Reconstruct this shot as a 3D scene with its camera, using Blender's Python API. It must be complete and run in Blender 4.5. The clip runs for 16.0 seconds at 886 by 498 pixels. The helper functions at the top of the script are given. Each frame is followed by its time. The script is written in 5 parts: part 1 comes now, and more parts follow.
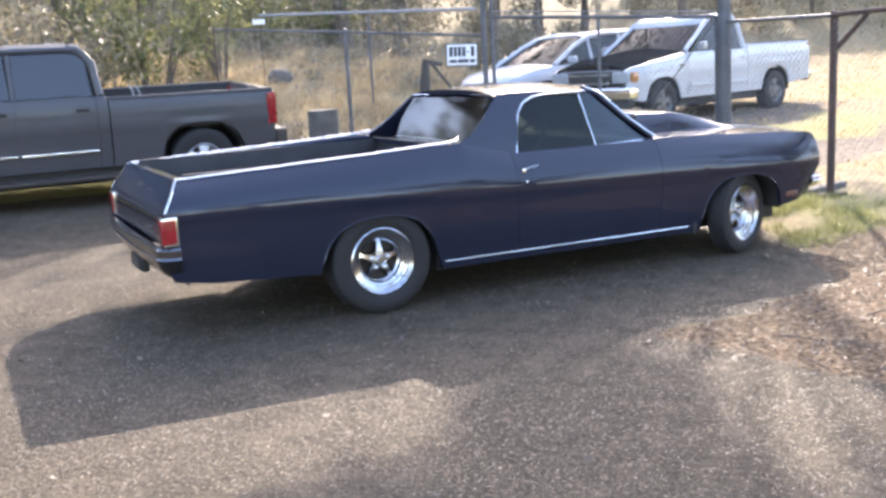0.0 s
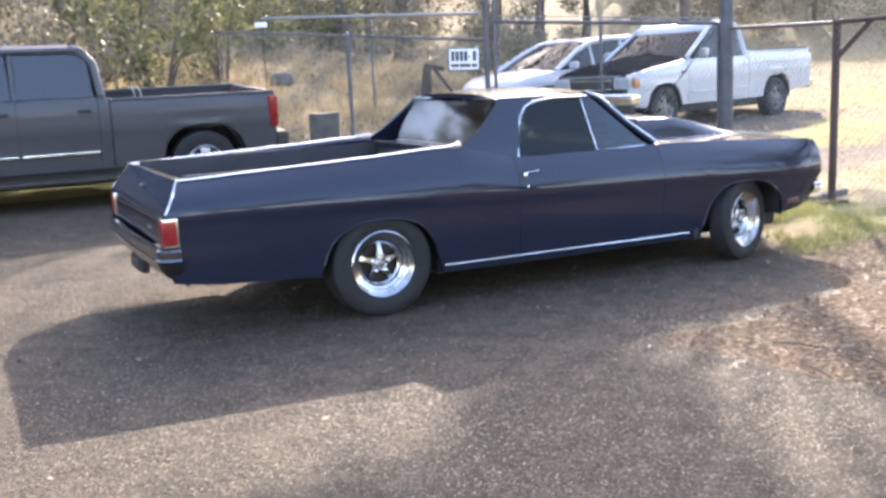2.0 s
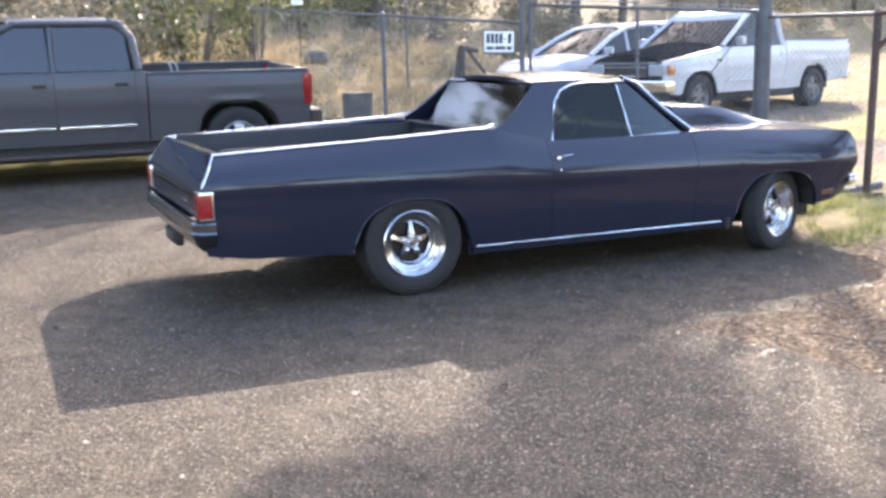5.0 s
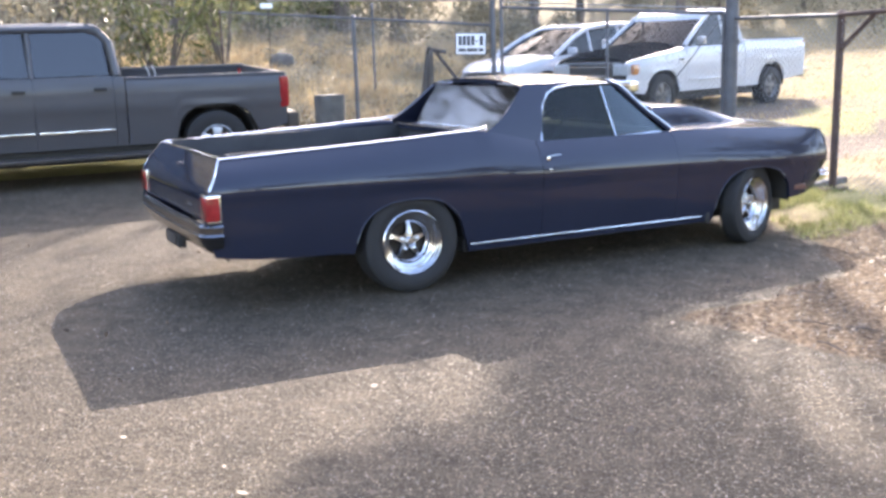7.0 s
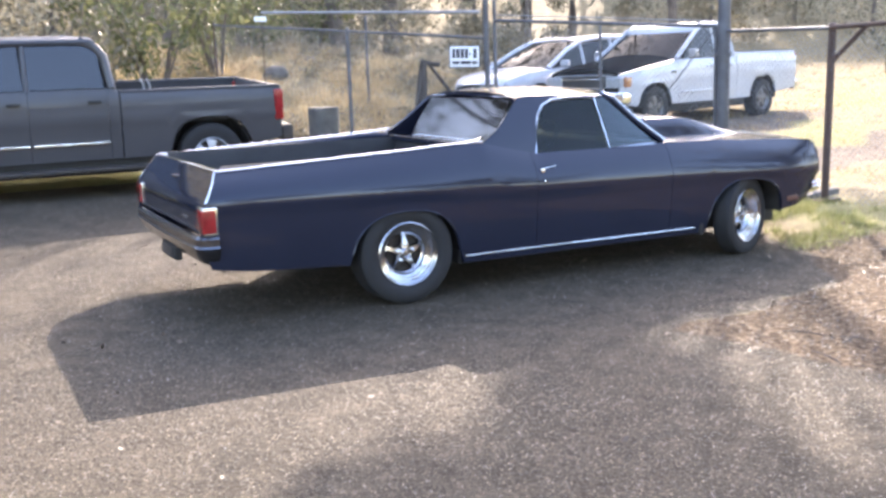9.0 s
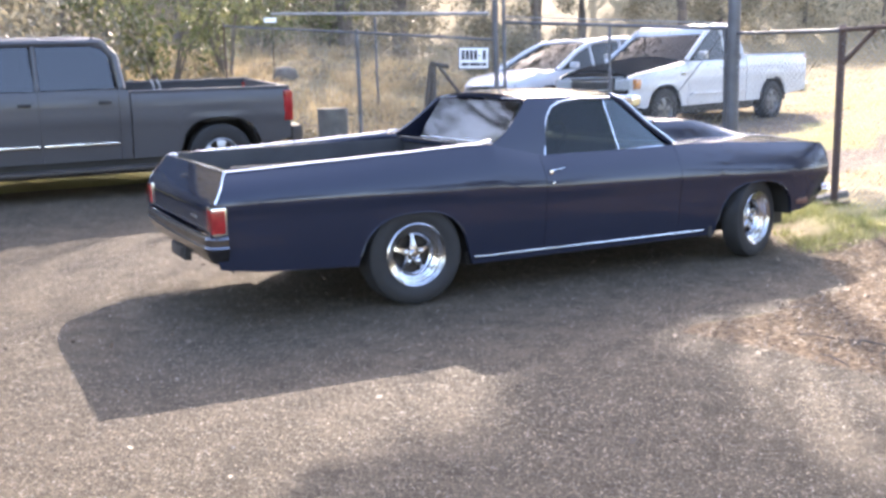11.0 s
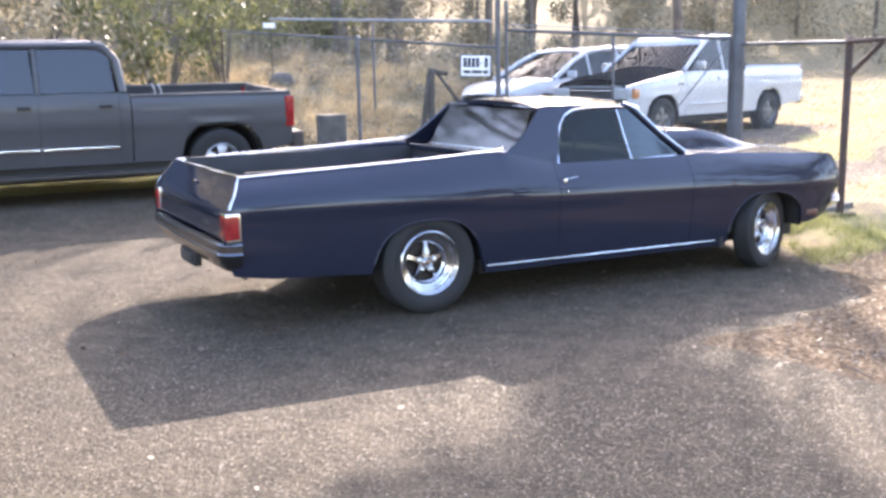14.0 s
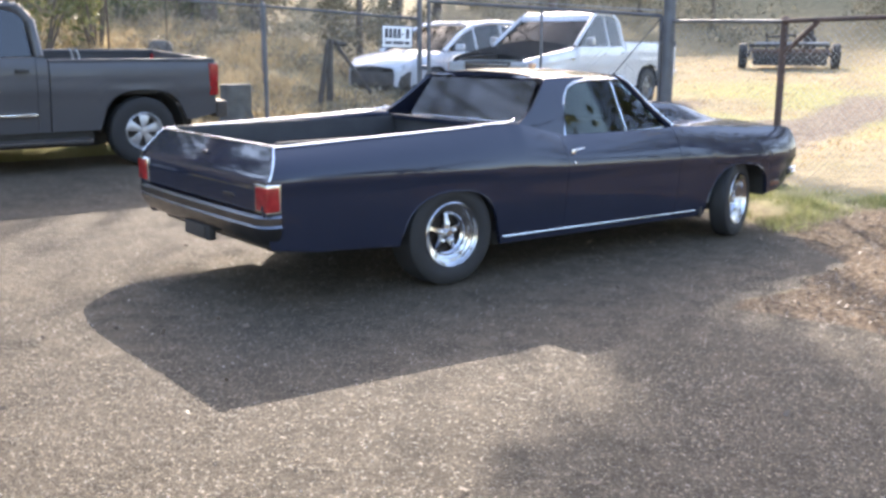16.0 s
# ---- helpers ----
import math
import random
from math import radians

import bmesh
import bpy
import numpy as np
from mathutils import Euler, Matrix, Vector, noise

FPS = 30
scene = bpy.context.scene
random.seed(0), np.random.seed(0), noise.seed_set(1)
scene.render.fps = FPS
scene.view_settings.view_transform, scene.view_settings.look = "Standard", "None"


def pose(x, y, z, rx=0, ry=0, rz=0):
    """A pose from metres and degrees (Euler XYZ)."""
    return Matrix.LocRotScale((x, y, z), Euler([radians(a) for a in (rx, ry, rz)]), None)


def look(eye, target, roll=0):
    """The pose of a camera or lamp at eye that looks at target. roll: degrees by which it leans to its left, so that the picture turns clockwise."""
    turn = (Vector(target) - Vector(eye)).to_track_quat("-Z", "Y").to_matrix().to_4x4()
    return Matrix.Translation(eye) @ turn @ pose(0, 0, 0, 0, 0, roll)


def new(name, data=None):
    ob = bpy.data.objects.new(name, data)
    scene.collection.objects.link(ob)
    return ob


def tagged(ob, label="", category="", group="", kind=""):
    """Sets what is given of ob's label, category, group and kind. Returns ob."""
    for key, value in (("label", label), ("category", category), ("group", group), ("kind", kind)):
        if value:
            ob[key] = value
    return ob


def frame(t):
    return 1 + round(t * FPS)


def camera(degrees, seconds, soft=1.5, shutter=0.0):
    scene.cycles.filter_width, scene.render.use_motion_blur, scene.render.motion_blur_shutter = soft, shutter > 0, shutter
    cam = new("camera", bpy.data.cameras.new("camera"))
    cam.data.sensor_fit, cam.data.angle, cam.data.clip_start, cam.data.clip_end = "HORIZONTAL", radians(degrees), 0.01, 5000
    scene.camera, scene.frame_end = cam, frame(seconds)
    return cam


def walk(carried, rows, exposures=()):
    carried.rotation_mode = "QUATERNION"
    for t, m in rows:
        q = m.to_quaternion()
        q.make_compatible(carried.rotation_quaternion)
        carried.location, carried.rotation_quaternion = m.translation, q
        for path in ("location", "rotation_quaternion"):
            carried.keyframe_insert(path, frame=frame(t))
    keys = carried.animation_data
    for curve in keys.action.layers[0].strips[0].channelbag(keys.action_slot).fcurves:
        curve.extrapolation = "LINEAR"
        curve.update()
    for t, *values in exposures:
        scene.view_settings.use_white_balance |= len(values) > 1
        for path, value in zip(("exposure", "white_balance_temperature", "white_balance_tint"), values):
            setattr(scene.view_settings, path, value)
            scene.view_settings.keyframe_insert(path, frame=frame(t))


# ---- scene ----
cam = camera(46.7, 16.0, soft=3.1)
PATH = [
    (0, (-2.402, -5.903, 1.547), (-1.554, -4.128, 1.19), -3.3),
    (0.5, (-2.396, -5.917, 1.539), (-1.543, -4.138, 1.208), -3.3),
    (1, (-2.402, -5.915, 1.536), (-1.545, -4.141, 1.193), -3.0),
    (1.5, (-2.409, -5.905, 1.542), (-1.556, -4.129, 1.197), -2.9),
    (2, (-2.403, -5.89, 1.538), (-1.553, -4.113, 1.19), -2.8),
    (2.5, (-2.399, -5.878, 1.536), (-1.552, -4.1, 1.184), -2.7),
    (3, (-2.398, -5.876, 1.538), (-1.556, -4.096, 1.186), -2.8),
    (3.5, (-2.405, -5.881, 1.54), (-1.567, -4.098, 1.19), -2.7),
    (4, (-2.408, -5.884, 1.537), (-1.589, -4.093, 1.188), -2.6),
    (4.5, (-2.41, -5.888, 1.536), (-1.605, -4.093, 1.181), -2.3),
    (5, (-2.441, -5.912, 1.532), (-1.643, -4.118, 1.153), -1.4),
    (5.2, (-2.481, -5.92, 1.541), (-1.652, -4.142, 1.15), -1.6),
    (7.5, (-2.802, -6.009, 1.574), (-1.918, -4.255, 1.195), -1.9),
    (8, (-2.803, -6.008, 1.574), (-1.909, -4.259, 1.199), -1.9),
    (8.5, (-2.805, -6.017, 1.576), (-1.911, -4.265, 1.212), -1.8),
    (9, (-2.806, -6.018, 1.574), (-1.915, -4.264, 1.215), -1.9),
    (11.5, (-2.811, -6.029, 1.575), (-1.939, -4.265, 1.22), -1.6),
    (12, (-2.808, -6.022, 1.574), (-1.939, -4.256, 1.22), -1.5),
    (12.5, (-2.8, -6.014, 1.572), (-1.908, -4.258, 1.225), -1.4),
    (13, (-2.806, -6.011, 1.577), (-1.905, -4.26, 1.226), -1.6),
    (13.5, (-2.827, -5.995, 1.574), (-1.927, -4.243, 1.226), -1.6),
    (14, (-2.937, -5.891, 1.572), (-2.036, -4.138, 1.23), -1.1),
    (14.5, (-3.078, -5.68, 1.568), (-2.155, -3.938, 1.234), -1.9),
    (15, (-3.36, -5.613, 1.576), (-2.378, -3.905, 1.234), -1.3),
    (15.5, (-3.697, -5.482, 1.555), (-2.63, -3.843, 1.137), -1.2),
    (16, (-3.992, -5.188, 1.56), (-2.812, -3.622, 1.165), 0.1),
]
EXPOSURES = [(0, 2.99, 6600, 19), (5, 3.03, 6600, 19), (13.5, 3.16, 6600, 21), (15, 3.12, 6600, 20), (16, 2.82, 6600, 16)]
walk(cam, [(t, look(e, g, r)) for t, e, g, r in PATH], EXPOSURES)

# ---------------------------------------------------------------- sky, sun
SUN_EL, SUN_AZ = radians(29.5), radians(36.4)
world = bpy.data.worlds.new("world")
scene.world = world
world.use_nodes = True
wn = world.node_tree
sky = wn.nodes.new("ShaderNodeTexSky")
sky.sky_type, sky.sun_disc = "NISHITA", False
sky.sun_elevation, sky.sun_rotation = SUN_EL, SUN_AZ
sky.dust_density, sky.air_density = 2.0, 1.0
wn.links.new(sky.outputs[0], wn.nodes["Background"].inputs[0])
wn.nodes["Background"].inputs[1].default_value = 0.15
sun = new("sun", bpy.data.lights.new("sun", "SUN"))
sun.data.energy, sun.data.angle, sun.data.color = 2.05, radians(0.53), (1.0, 0.92, 0.77)
TO_SUN = Vector((math.sin(SUN_AZ) * math.cos(SUN_EL), math.cos(SUN_AZ) * math.cos(SUN_EL), math.sin(SUN_EL)))
sun.matrix_world = look(TO_SUN * 60, (0, 0, 0))

# ---------------------------------------------------------------- materials


def mat(name, a, b=None, rough=0.5, metal=0.0, scale=6.0, fine=60.0, bump=0.0, coat=0.0, rvar=0.12, spec=0.5, per_object=0.0, sheen=0.0, trans=0.0):
    """A surface that wavers between colours a and b at two scales, with grain in its relief and gloss."""
    m = bpy.data.materials.new(name)
    m.use_nodes = True
    t = m.node_tree
    n, link = t.nodes, t.links.new
    p = n["Principled BSDF"]
    b = b or tuple(c * 0.75 for c in a)
    co = n.new("ShaderNodeTexCoord")
    n1, n2 = n.new("ShaderNodeTexNoise"), n.new("ShaderNodeTexNoise")
    n1.inputs["Scale"].default_value, n1.inputs["Detail"].default_value = scale, 5
    n2.inputs["Scale"].default_value, n2.inputs["Detail"].default_value = fine, 3
    for q in (n1, n2):
        link(co.outputs["Object"], q.inputs["Vector"])
    ad = n.new("ShaderNodeMath")
    ad.operation = "MULTIPLY_ADD"
    link(n2.outputs[0], ad.inputs[0])
    ad.inputs[1].default_value = 0.45
    link(n1.outputs[0], ad.inputs[2])
    ramp = n.new("ShaderNodeValToRGB")
    ramp.color_ramp.elements[0].position, ramp.color_ramp.elements[1].position = 0.5, 0.95
    ramp.color_ramp.elements[0].color, ramp.color_ramp.elements[1].color = (*a, 1), (*b, 1)
    fac = ad.outputs[0]
    if per_object:
        oi, m2 = n.new("ShaderNodeObjectInfo"), n.new("ShaderNodeMath")
        m2.operation = "MULTIPLY_ADD"
        link(oi.outputs["Random"], m2.inputs[0])
        m2.inputs[1].default_value = per_object
        link(fac, m2.inputs[2])
        fac = m2.outputs[0]
    link(fac, ramp.inputs[0])
    link(ramp.outputs[0], p.inputs["Base Color"])
    rr = n.new("ShaderNodeMapRange")
    link(n1.outputs[0], rr.inputs[0])
    rr.inputs[3].default_value, rr.inputs[4].default_value = max(0.02, rough - rvar), min(1, rough + rvar)
    link(rr.outputs[0], p.inputs["Roughness"])
    p.inputs["Metallic"].default_value = metal
    p.inputs["Specular IOR Level"].default_value = spec
    p.inputs["Coat Weight"].default_value = coat
    p.inputs["Coat Roughness"].default_value = 0.04
    if sheen:
        p.inputs["Sheen Weight"].default_value = sheen
    if bump:
        bp = n.new("ShaderNodeBump")
        bp.inputs["Strength"].default_value, bp.inputs["Distance"].default_value = bump, 0.01
        link(n2.outputs[0], bp.inputs["Height"])
        link(bp.outputs[0], p.inputs["Normal"])
    if trans:
        tr, mx = n.new("ShaderNodeBsdfTranslucent"), n.new("ShaderNodeMixShader")
        link(ramp.outputs[0], tr.inputs[0])
        mx.inputs[0].default_value = trans
        link(p.outputs[0], mx.inputs[1])
        link(tr.outputs[0], mx.inputs[2])
        link(mx.outputs[0], n["Material Output"].inputs[0])
    return m


def pane_material(name, tint, ior=1.5, rough=0.015):
    m = bpy.data.materials.new(name)
    m.use_nodes = True
    t = m.node_tree
    n, link = t.nodes, t.links.new
    n.remove(n["Principled BSDF"])
    tr, gl = n.new("ShaderNodeBsdfTransparent"), n.new("ShaderNodeBsdfGlossy")
    fr, mx = n.new("ShaderNodeFresnel"), n.new("ShaderNodeMixShader")
    tr.inputs[0].default_value = (*tint, 1)
    gl.inputs["Roughness"].default_value = rough
    fr.inputs[0].default_value = ior
    link(fr.outputs[0], mx.inputs[0])
    link(tr.outputs[0], mx.inputs[1])
    link(gl.outputs[0], mx.inputs[2])
    link(mx.outputs[0], n["Material Output"].inputs[0])
    return m


M_NAVY = mat("navy_paint", (0.0122, 0.0148, 0.0272), (0.0145, 0.0172, 0.0310), spec=0.02, rough=0.35, coat=1.0, scale=1.5, fine=400, rvar=0.05)
M_BLACK_PAINT = mat("black_truck_paint", (0.034, 0.034, 0.038), (0.042, 0.041, 0.045), rough=0.5, coat=0.25, scale=1.2, fine=300)
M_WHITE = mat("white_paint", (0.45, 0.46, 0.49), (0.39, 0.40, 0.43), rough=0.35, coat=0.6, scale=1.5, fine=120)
M_CHROME = mat("chrome", (0.82, 0.83, 0.85), (0.72, 0.73, 0.75), rough=0.10, metal=1.0, scale=9, fine=150, rvar=0.05)
M_POLISH = mat("polished_wheel", (0.55, 0.55, 0.565), (0.40, 0.40, 0.41), rough=0.14, metal=1.0, scale=14, fine=120, rvar=0.08)
# chrome with the dark surroundings it mirrors put into its base colour
M_CHROME_DIM = mat("chrome_dark_reflection", (0.20, 0.205, 0.22), (0.13, 0.135, 0.15), rough=0.22, metal=1.0, scale=5, fine=90)
M_ALLOY = mat("alloy", (0.50, 0.50, 0.51), (0.36, 0.36, 0.37), rough=0.42, metal=0.8, scale=9, fine=150)
M_DULL_ALLOY = mat("dull_alloy", (0.22, 0.21, 0.20), (0.14, 0.135, 0.13), rough=0.5, metal=0.7, scale=9, fine=150)
M_RUBBER = mat("rubber", (0.009, 0.009, 0.010), (0.017, 0.016, 0.016), rough=0.8, scale=14, fine=160, bump=0.2)
M_DARK = mat("dark_underbody", (0.018, 0.017, 0.016), (0.03, 0.028, 0.026), rough=0.8, scale=7, fine=70, bump=0.3)
M_VINYL = mat("dark_vinyl", (0.018, 0.018, 0.020), (0.026, 0.026, 0.028), rough=0.85, spec=0.1, scale=10, fine=250, bump=0.2)
M_LINER = mat("bed_liner", (0.02, 0.02, 0.022), (0.04, 0.04, 0.042), rough=0.7, scale=5, fine=180, bump=0.5)
M_RED = mat("red_lens", (0.44, 0.03, 0.03), (0.26, 0.015, 0.018), rough=0.15, coat=0.8, scale=20, fine=200, trans=0.35)
M_MARKER = mat("dull_marker_lens", (0.13, 0.06, 0.045), (0.09, 0.04, 0.03), rough=0.3, scale=20, fine=200)
M_AMBER = mat("amber_lens", (0.42, 0.17, 0.06), (0.34, 0.13, 0.05), rough=0.15, coat=0.8, scale=20, fine=200)
M_LAMP = mat("clear_lens", (0.34, 0.36, 0.38), (0.24, 0.26, 0.28), rough=0.12, coat=1.0, scale=18, fine=90)
M_GALV = mat("galvanised_steel", (0.33, 0.34, 0.35), (0.22, 0.23, 0.24), rough=0.5, metal=0.6, scale=5, fine=80, bump=0.1)
M_POST = mat("weathered_steel", (0.125, 0.13, 0.145), (0.085, 0.085, 0.09), rough=0.6, metal=0.4, scale=5, fine=60, bump=0.2)
M_RUST = mat("rusty_steel", (0.105, 0.066, 0.052), (0.065, 0.045, 0.040), rough=0.85, metal=0.2, scale=7, fine=70, bump=0.4)
M_SIGN = mat("sign_white", (0.80, 0.81, 0.82), (0.70, 0.71, 0.72), rough=0.45, scale=6, fine=90)
M_INK = mat("sign_ink", (0.03, 0.03, 0.045), (0.05, 0.05, 0.06), rough=0.6)
M_MATTE = mat("matte_black_hood", (0.010, 0.010, 0.011), (0.018, 0.018, 0.019), rough=0.7, scale=4, fine=120, spec=0.0)
M_BARK = mat("bark", (0.085, 0.065, 0.05), (0.15, 0.12, 0.095), rough=0.9, scale=5, fine=38, bump=1.0)
M_STUMP = mat("stump_wood", (0.13, 0.122, 0.11), (0.08, 0.075, 0.07), rough=0.9, scale=6, fine=45, bump=0.8)
M_ROCK = mat("rock", (0.085, 0.080, 0.075), (0.05, 0.048, 0.046), rough=0.9, scale=3, fine=30, bump=0.8)
M_IRON = mat("dark_iron", (0.035, 0.033, 0.032), (0.07, 0.055, 0.045), rough=0.7, metal=0.3, scale=8, fine=60, bump=0.3)
M_TINT = pane_material("tinted_glass", (0.22, 0.205, 0.175), 1.42)
M_SCREEN = pane_material("windscreen_glass", (0.022, 0.028, 0.033), 1.15, 0.02)
M_REARGLASS = pane_material("filmed_glass", (0.15, 0.165, 0.165), 1.6, 0.055)
M_CABGLASS = pane_material("door_glass", (0.45, 0.48, 0.44), 1.35)
M_CLEARSCREEN = pane_material("clear_windscreen", (0.50, 0.54, 0.50), 1.35, 0.01)
M_TRUCKGLASS = pane_material("privacy_glass", (0.12, 0.125, 0.14), 1.75, 0.06)
M_LIGHTGLASS = pane_material("clear_glass", (0.5, 0.55, 0.55))


def leaf_mat(name, a, b, trans=0.45):
    m = mat(name, a, b, rough=0.55, scale=1.2, fine=9.0, trans=trans, rvar=0.1)
    t = m.node_tree
    geo, ramp = t.nodes.new("ShaderNodeNewGeometry"), [q for q in t.nodes if q.bl_idname == "ShaderNodeValToRGB"][0]
    ad = t.nodes.new("ShaderNodeMath")
    ad.operation = "MULTIPLY_ADD"
    ad.inputs[1].default_value, ad.inputs[2].default_value = 0.6, 0.42
    t.links.new(geo.outputs["Random Per Island"], ad.inputs[0])
    t.links.new(ad.outputs[0], ramp.inputs[0])
    return m


M_LEAF = leaf_mat("olive_leaves", (0.078, 0.090, 0.036), (0.19, 0.185, 0.085))
M_LEAF_DARK = leaf_mat("dark_leaves", (0.056, 0.070, 0.031), (0.13, 0.14, 0.062))
M_BRUSH = leaf_mat("dry_brush", (0.135, 0.12, 0.08), (0.27, 0.23, 0.15), 0.4)
M_STRAW = leaf_mat("dry_grass_blades", (0.26, 0.18, 0.088), (0.56, 0.44, 0.245), 0.5)
M_GREEN = leaf_mat("green_grass_blades", (0.14, 0.155, 0.05), (0.34, 0.33, 0.15), 0.45)
M_LITTER = leaf_mat("dead_leaves", (0.048, 0.032, 0.022), (0.19, 0.142, 0.095), 0.2)
M_STONE = leaf_mat("gravel", (0.12, 0.105, 0.09), (0.36, 0.32, 0.27), 0.0)

# ---------------------------------------------------------------- mesh helpers


def finish(name, bm, material, angle=35):
    bmesh.ops.recalc_face_normals(bm, faces=bm.faces)
    me = bpy.data.meshes.new(name)
    bm.to_mesh(me)
    bm.free()
    me.materials.append(material)
    me.polygons.foreach_set("use_smooth", [True] * len(me.polygons))
    me.set_sharp_from_angle(angle=radians(angle))
    return me


def part(name, bm, material, parent, label="", angle=35):
    """Links a bmesh as one mesh object under a thing or a part."""
    ob = new(name, finish(name, bm, material, angle))
    ob.parent = parent
    if label:
        tagged(ob, label)
    return ob


def thing(name, label, category, m=None, group="", kind=""):
    """An Empty at a thing's base that parents its parts."""
    ob = new(name)
    ob.empty_display_size = 0.2
    if m is not None:
        ob.matrix_world = m
    return tagged(ob, label, category, group, kind)


def solo(name, bm, material, label, category, m=None, group="", kind="", angle=35):
    ob = new(name, finish(name, bm, material, angle))
    if m is not None:
        ob.matrix_world = m
    return tagged(ob, label, category, group, kind)


def shell(rows, thick=None, close=False, bm=None):
    """A sheet through rows of points; thick: an offset vector (or function of a point) that gives it a back and edges."""
    bm = bm or bmesh.new()

    def sheet(f):
        vs = [[bm.verts.new(f(Vector(p))) for p in r] for r in rows]
        for i in range(len(rows) - 1):
            for j in range(len(rows[0]) - (0 if close else 1)):
                k = (j + 1) % len(rows[0])
                q = (vs[i][j], vs[i + 1][j], vs[i + 1][k], vs[i][k])
                if len(set(q)) == 4:
                    bm.faces.new(q)
        return vs
    a = sheet(lambda p: p)
    if thick is not None:
        off = thick if callable(thick) else (lambda p: Vector(thick))
        b = sheet(lambda p: p + off(p))
        n, m = len(rows), len(rows[0])
        for i in range(n - 1):
            if not close:
                bm.faces.new((a[i][0], b[i][0], b[i + 1][0], a[i + 1][0]))
                bm.faces.new((a[i][m - 1], a[i + 1][m - 1], b[i + 1][m - 1], b[i][m - 1]))
        for j in range(m - (0 if close else 1)):
            k = (j + 1) % m
            bm.faces.new((a[0][j], a[0][k], b[0][k], b[0][j]))
            bm.faces.new((a[n - 1][j], b[n - 1][j], b[n - 1][k], a[n - 1][k]))
    return bm


def tube(points, r, sides=8, bm=None, taper=None, flat=1.0):
    """A round bar along points; taper: a radius for each point; flat: squash of its section."""
    bm = bm or bmesh.new()
    pts = [Vector(p) for p in points]
    rings = []
    up0 = Vector((0, 0, 1))
    for i, p in enumerate(pts):
        d = (pts[min(i + 1, len(pts) - 1)] - pts[max(i - 1, 0)]).normalized()
        u = d.cross(up0)
        u = (u if u.length > 0.05 else d.cross(Vector((1, 0, 0)))).normalized()
        v = u.cross(d)
        rr = taper[i] if taper else r
        rings.append([bm.verts.new(p + rr * (math.cos(a) * u * flat + math.sin(a) * v)) for a in (2 * math.pi * k / sides for k in range(sides))])
    for a, b in zip(rings, rings[1:]):
        for k in range(sides):
            bm.faces.new((a[k], b[k], b[(k + 1) % sides], a[(k + 1) % sides]))
    bm.faces.new(rings[0][::-1])
    bm.faces.new(rings[-1])
    return bm


def block(lo, hi, bevel=0.0, bm=None, seg=2):
    bm = bm or bmesh.new()
    made = bmesh.ops.create_cube(bm, size=1, matrix=Matrix.Translation((Vector(lo) + Vector(hi)) / 2) @ Matrix.Diagonal((*(Vector(hi) - Vector(lo)), 1)))
    if bevel:
        es = {e for v in made["verts"] for e in v.link_edges}
        bmesh.ops.bevel(bm, geom=list(es), offset=bevel, segments=seg, affect="EDGES", profile=0.6)
    return bm


def lathe(profile, sides=40, axis="y", centre=(0, 0, 0), bm=None):
    """Turns (radius, along) points round an axis."""
    bm = bm or bmesh.new()
    c = Vector(centre)
    rings = []
    for r, s in profile:
        ring = []
        for k in range(sides):
            a = 2 * math.pi * k / sides
            ring.append(bm.verts.new(c + (Vector((r * math.cos(a), s, r * math.sin(a))) if axis == "y" else Vector((r * math.cos(a), r * math.sin(a), s)))))
        rings.append(ring)
    for a, b in zip(rings, rings[1:]):
        for k in range(sides):
            bm.faces.new((a[k], b[k], b[(k + 1) % sides], a[(k + 1) % sides]))
    return bm


def prism(outline, thick, bm=None):
    """A plate: an outline of points, pushed along thick."""
    bm = bm or bmesh.new()
    a = [bm.verts.new(Vector(p)) for p in outline]
    b = [bm.verts.new(Vector(p) + Vector(thick)) for p in outline]
    n = len(a)
    bm.faces.new(a)
    bm.faces.new(b[::-1])
    for i in range(n):
        bm.faces.new((a[i], b[i], b[(i + 1) % n], a[(i + 1) % n]))
    return bm


def scatter(name, quads, material, smooth=False):
    """One mesh from an (n, k, 3) array: n loose faces of k corners."""
    q = np.asarray(quads, dtype=np.float32)
    n, k, _ = q.shape
    me = bpy.data.meshes.new(name)
    me.vertices.add(n * k)
    me.vertices.foreach_set("co", q.reshape(-1))
    me.loops.add(n * k)
    me.loops.foreach_set("vertex_index", np.arange(n * k, dtype=np.int32))
    me.polygons.add(n)
    me.polygons.foreach_set("loop_start", np.arange(0, n * k, k, dtype=np.int32))
    me.polygons.foreach_set("loop_total", np.full(n, k, dtype=np.int32))
    me.update(calc_edges=True)
    me.materials.append(material)
    return me


def interp(x, table):
    return float(np.interp(x, [a for a, _ in table], [b for _, b in table]))


def smooth(a, b, x):
    t = np.clip((x - a) / (b - a), 0, 1)
    return t * t * (3 - 2 * t)


# ---------------------------------------------------------------- ground


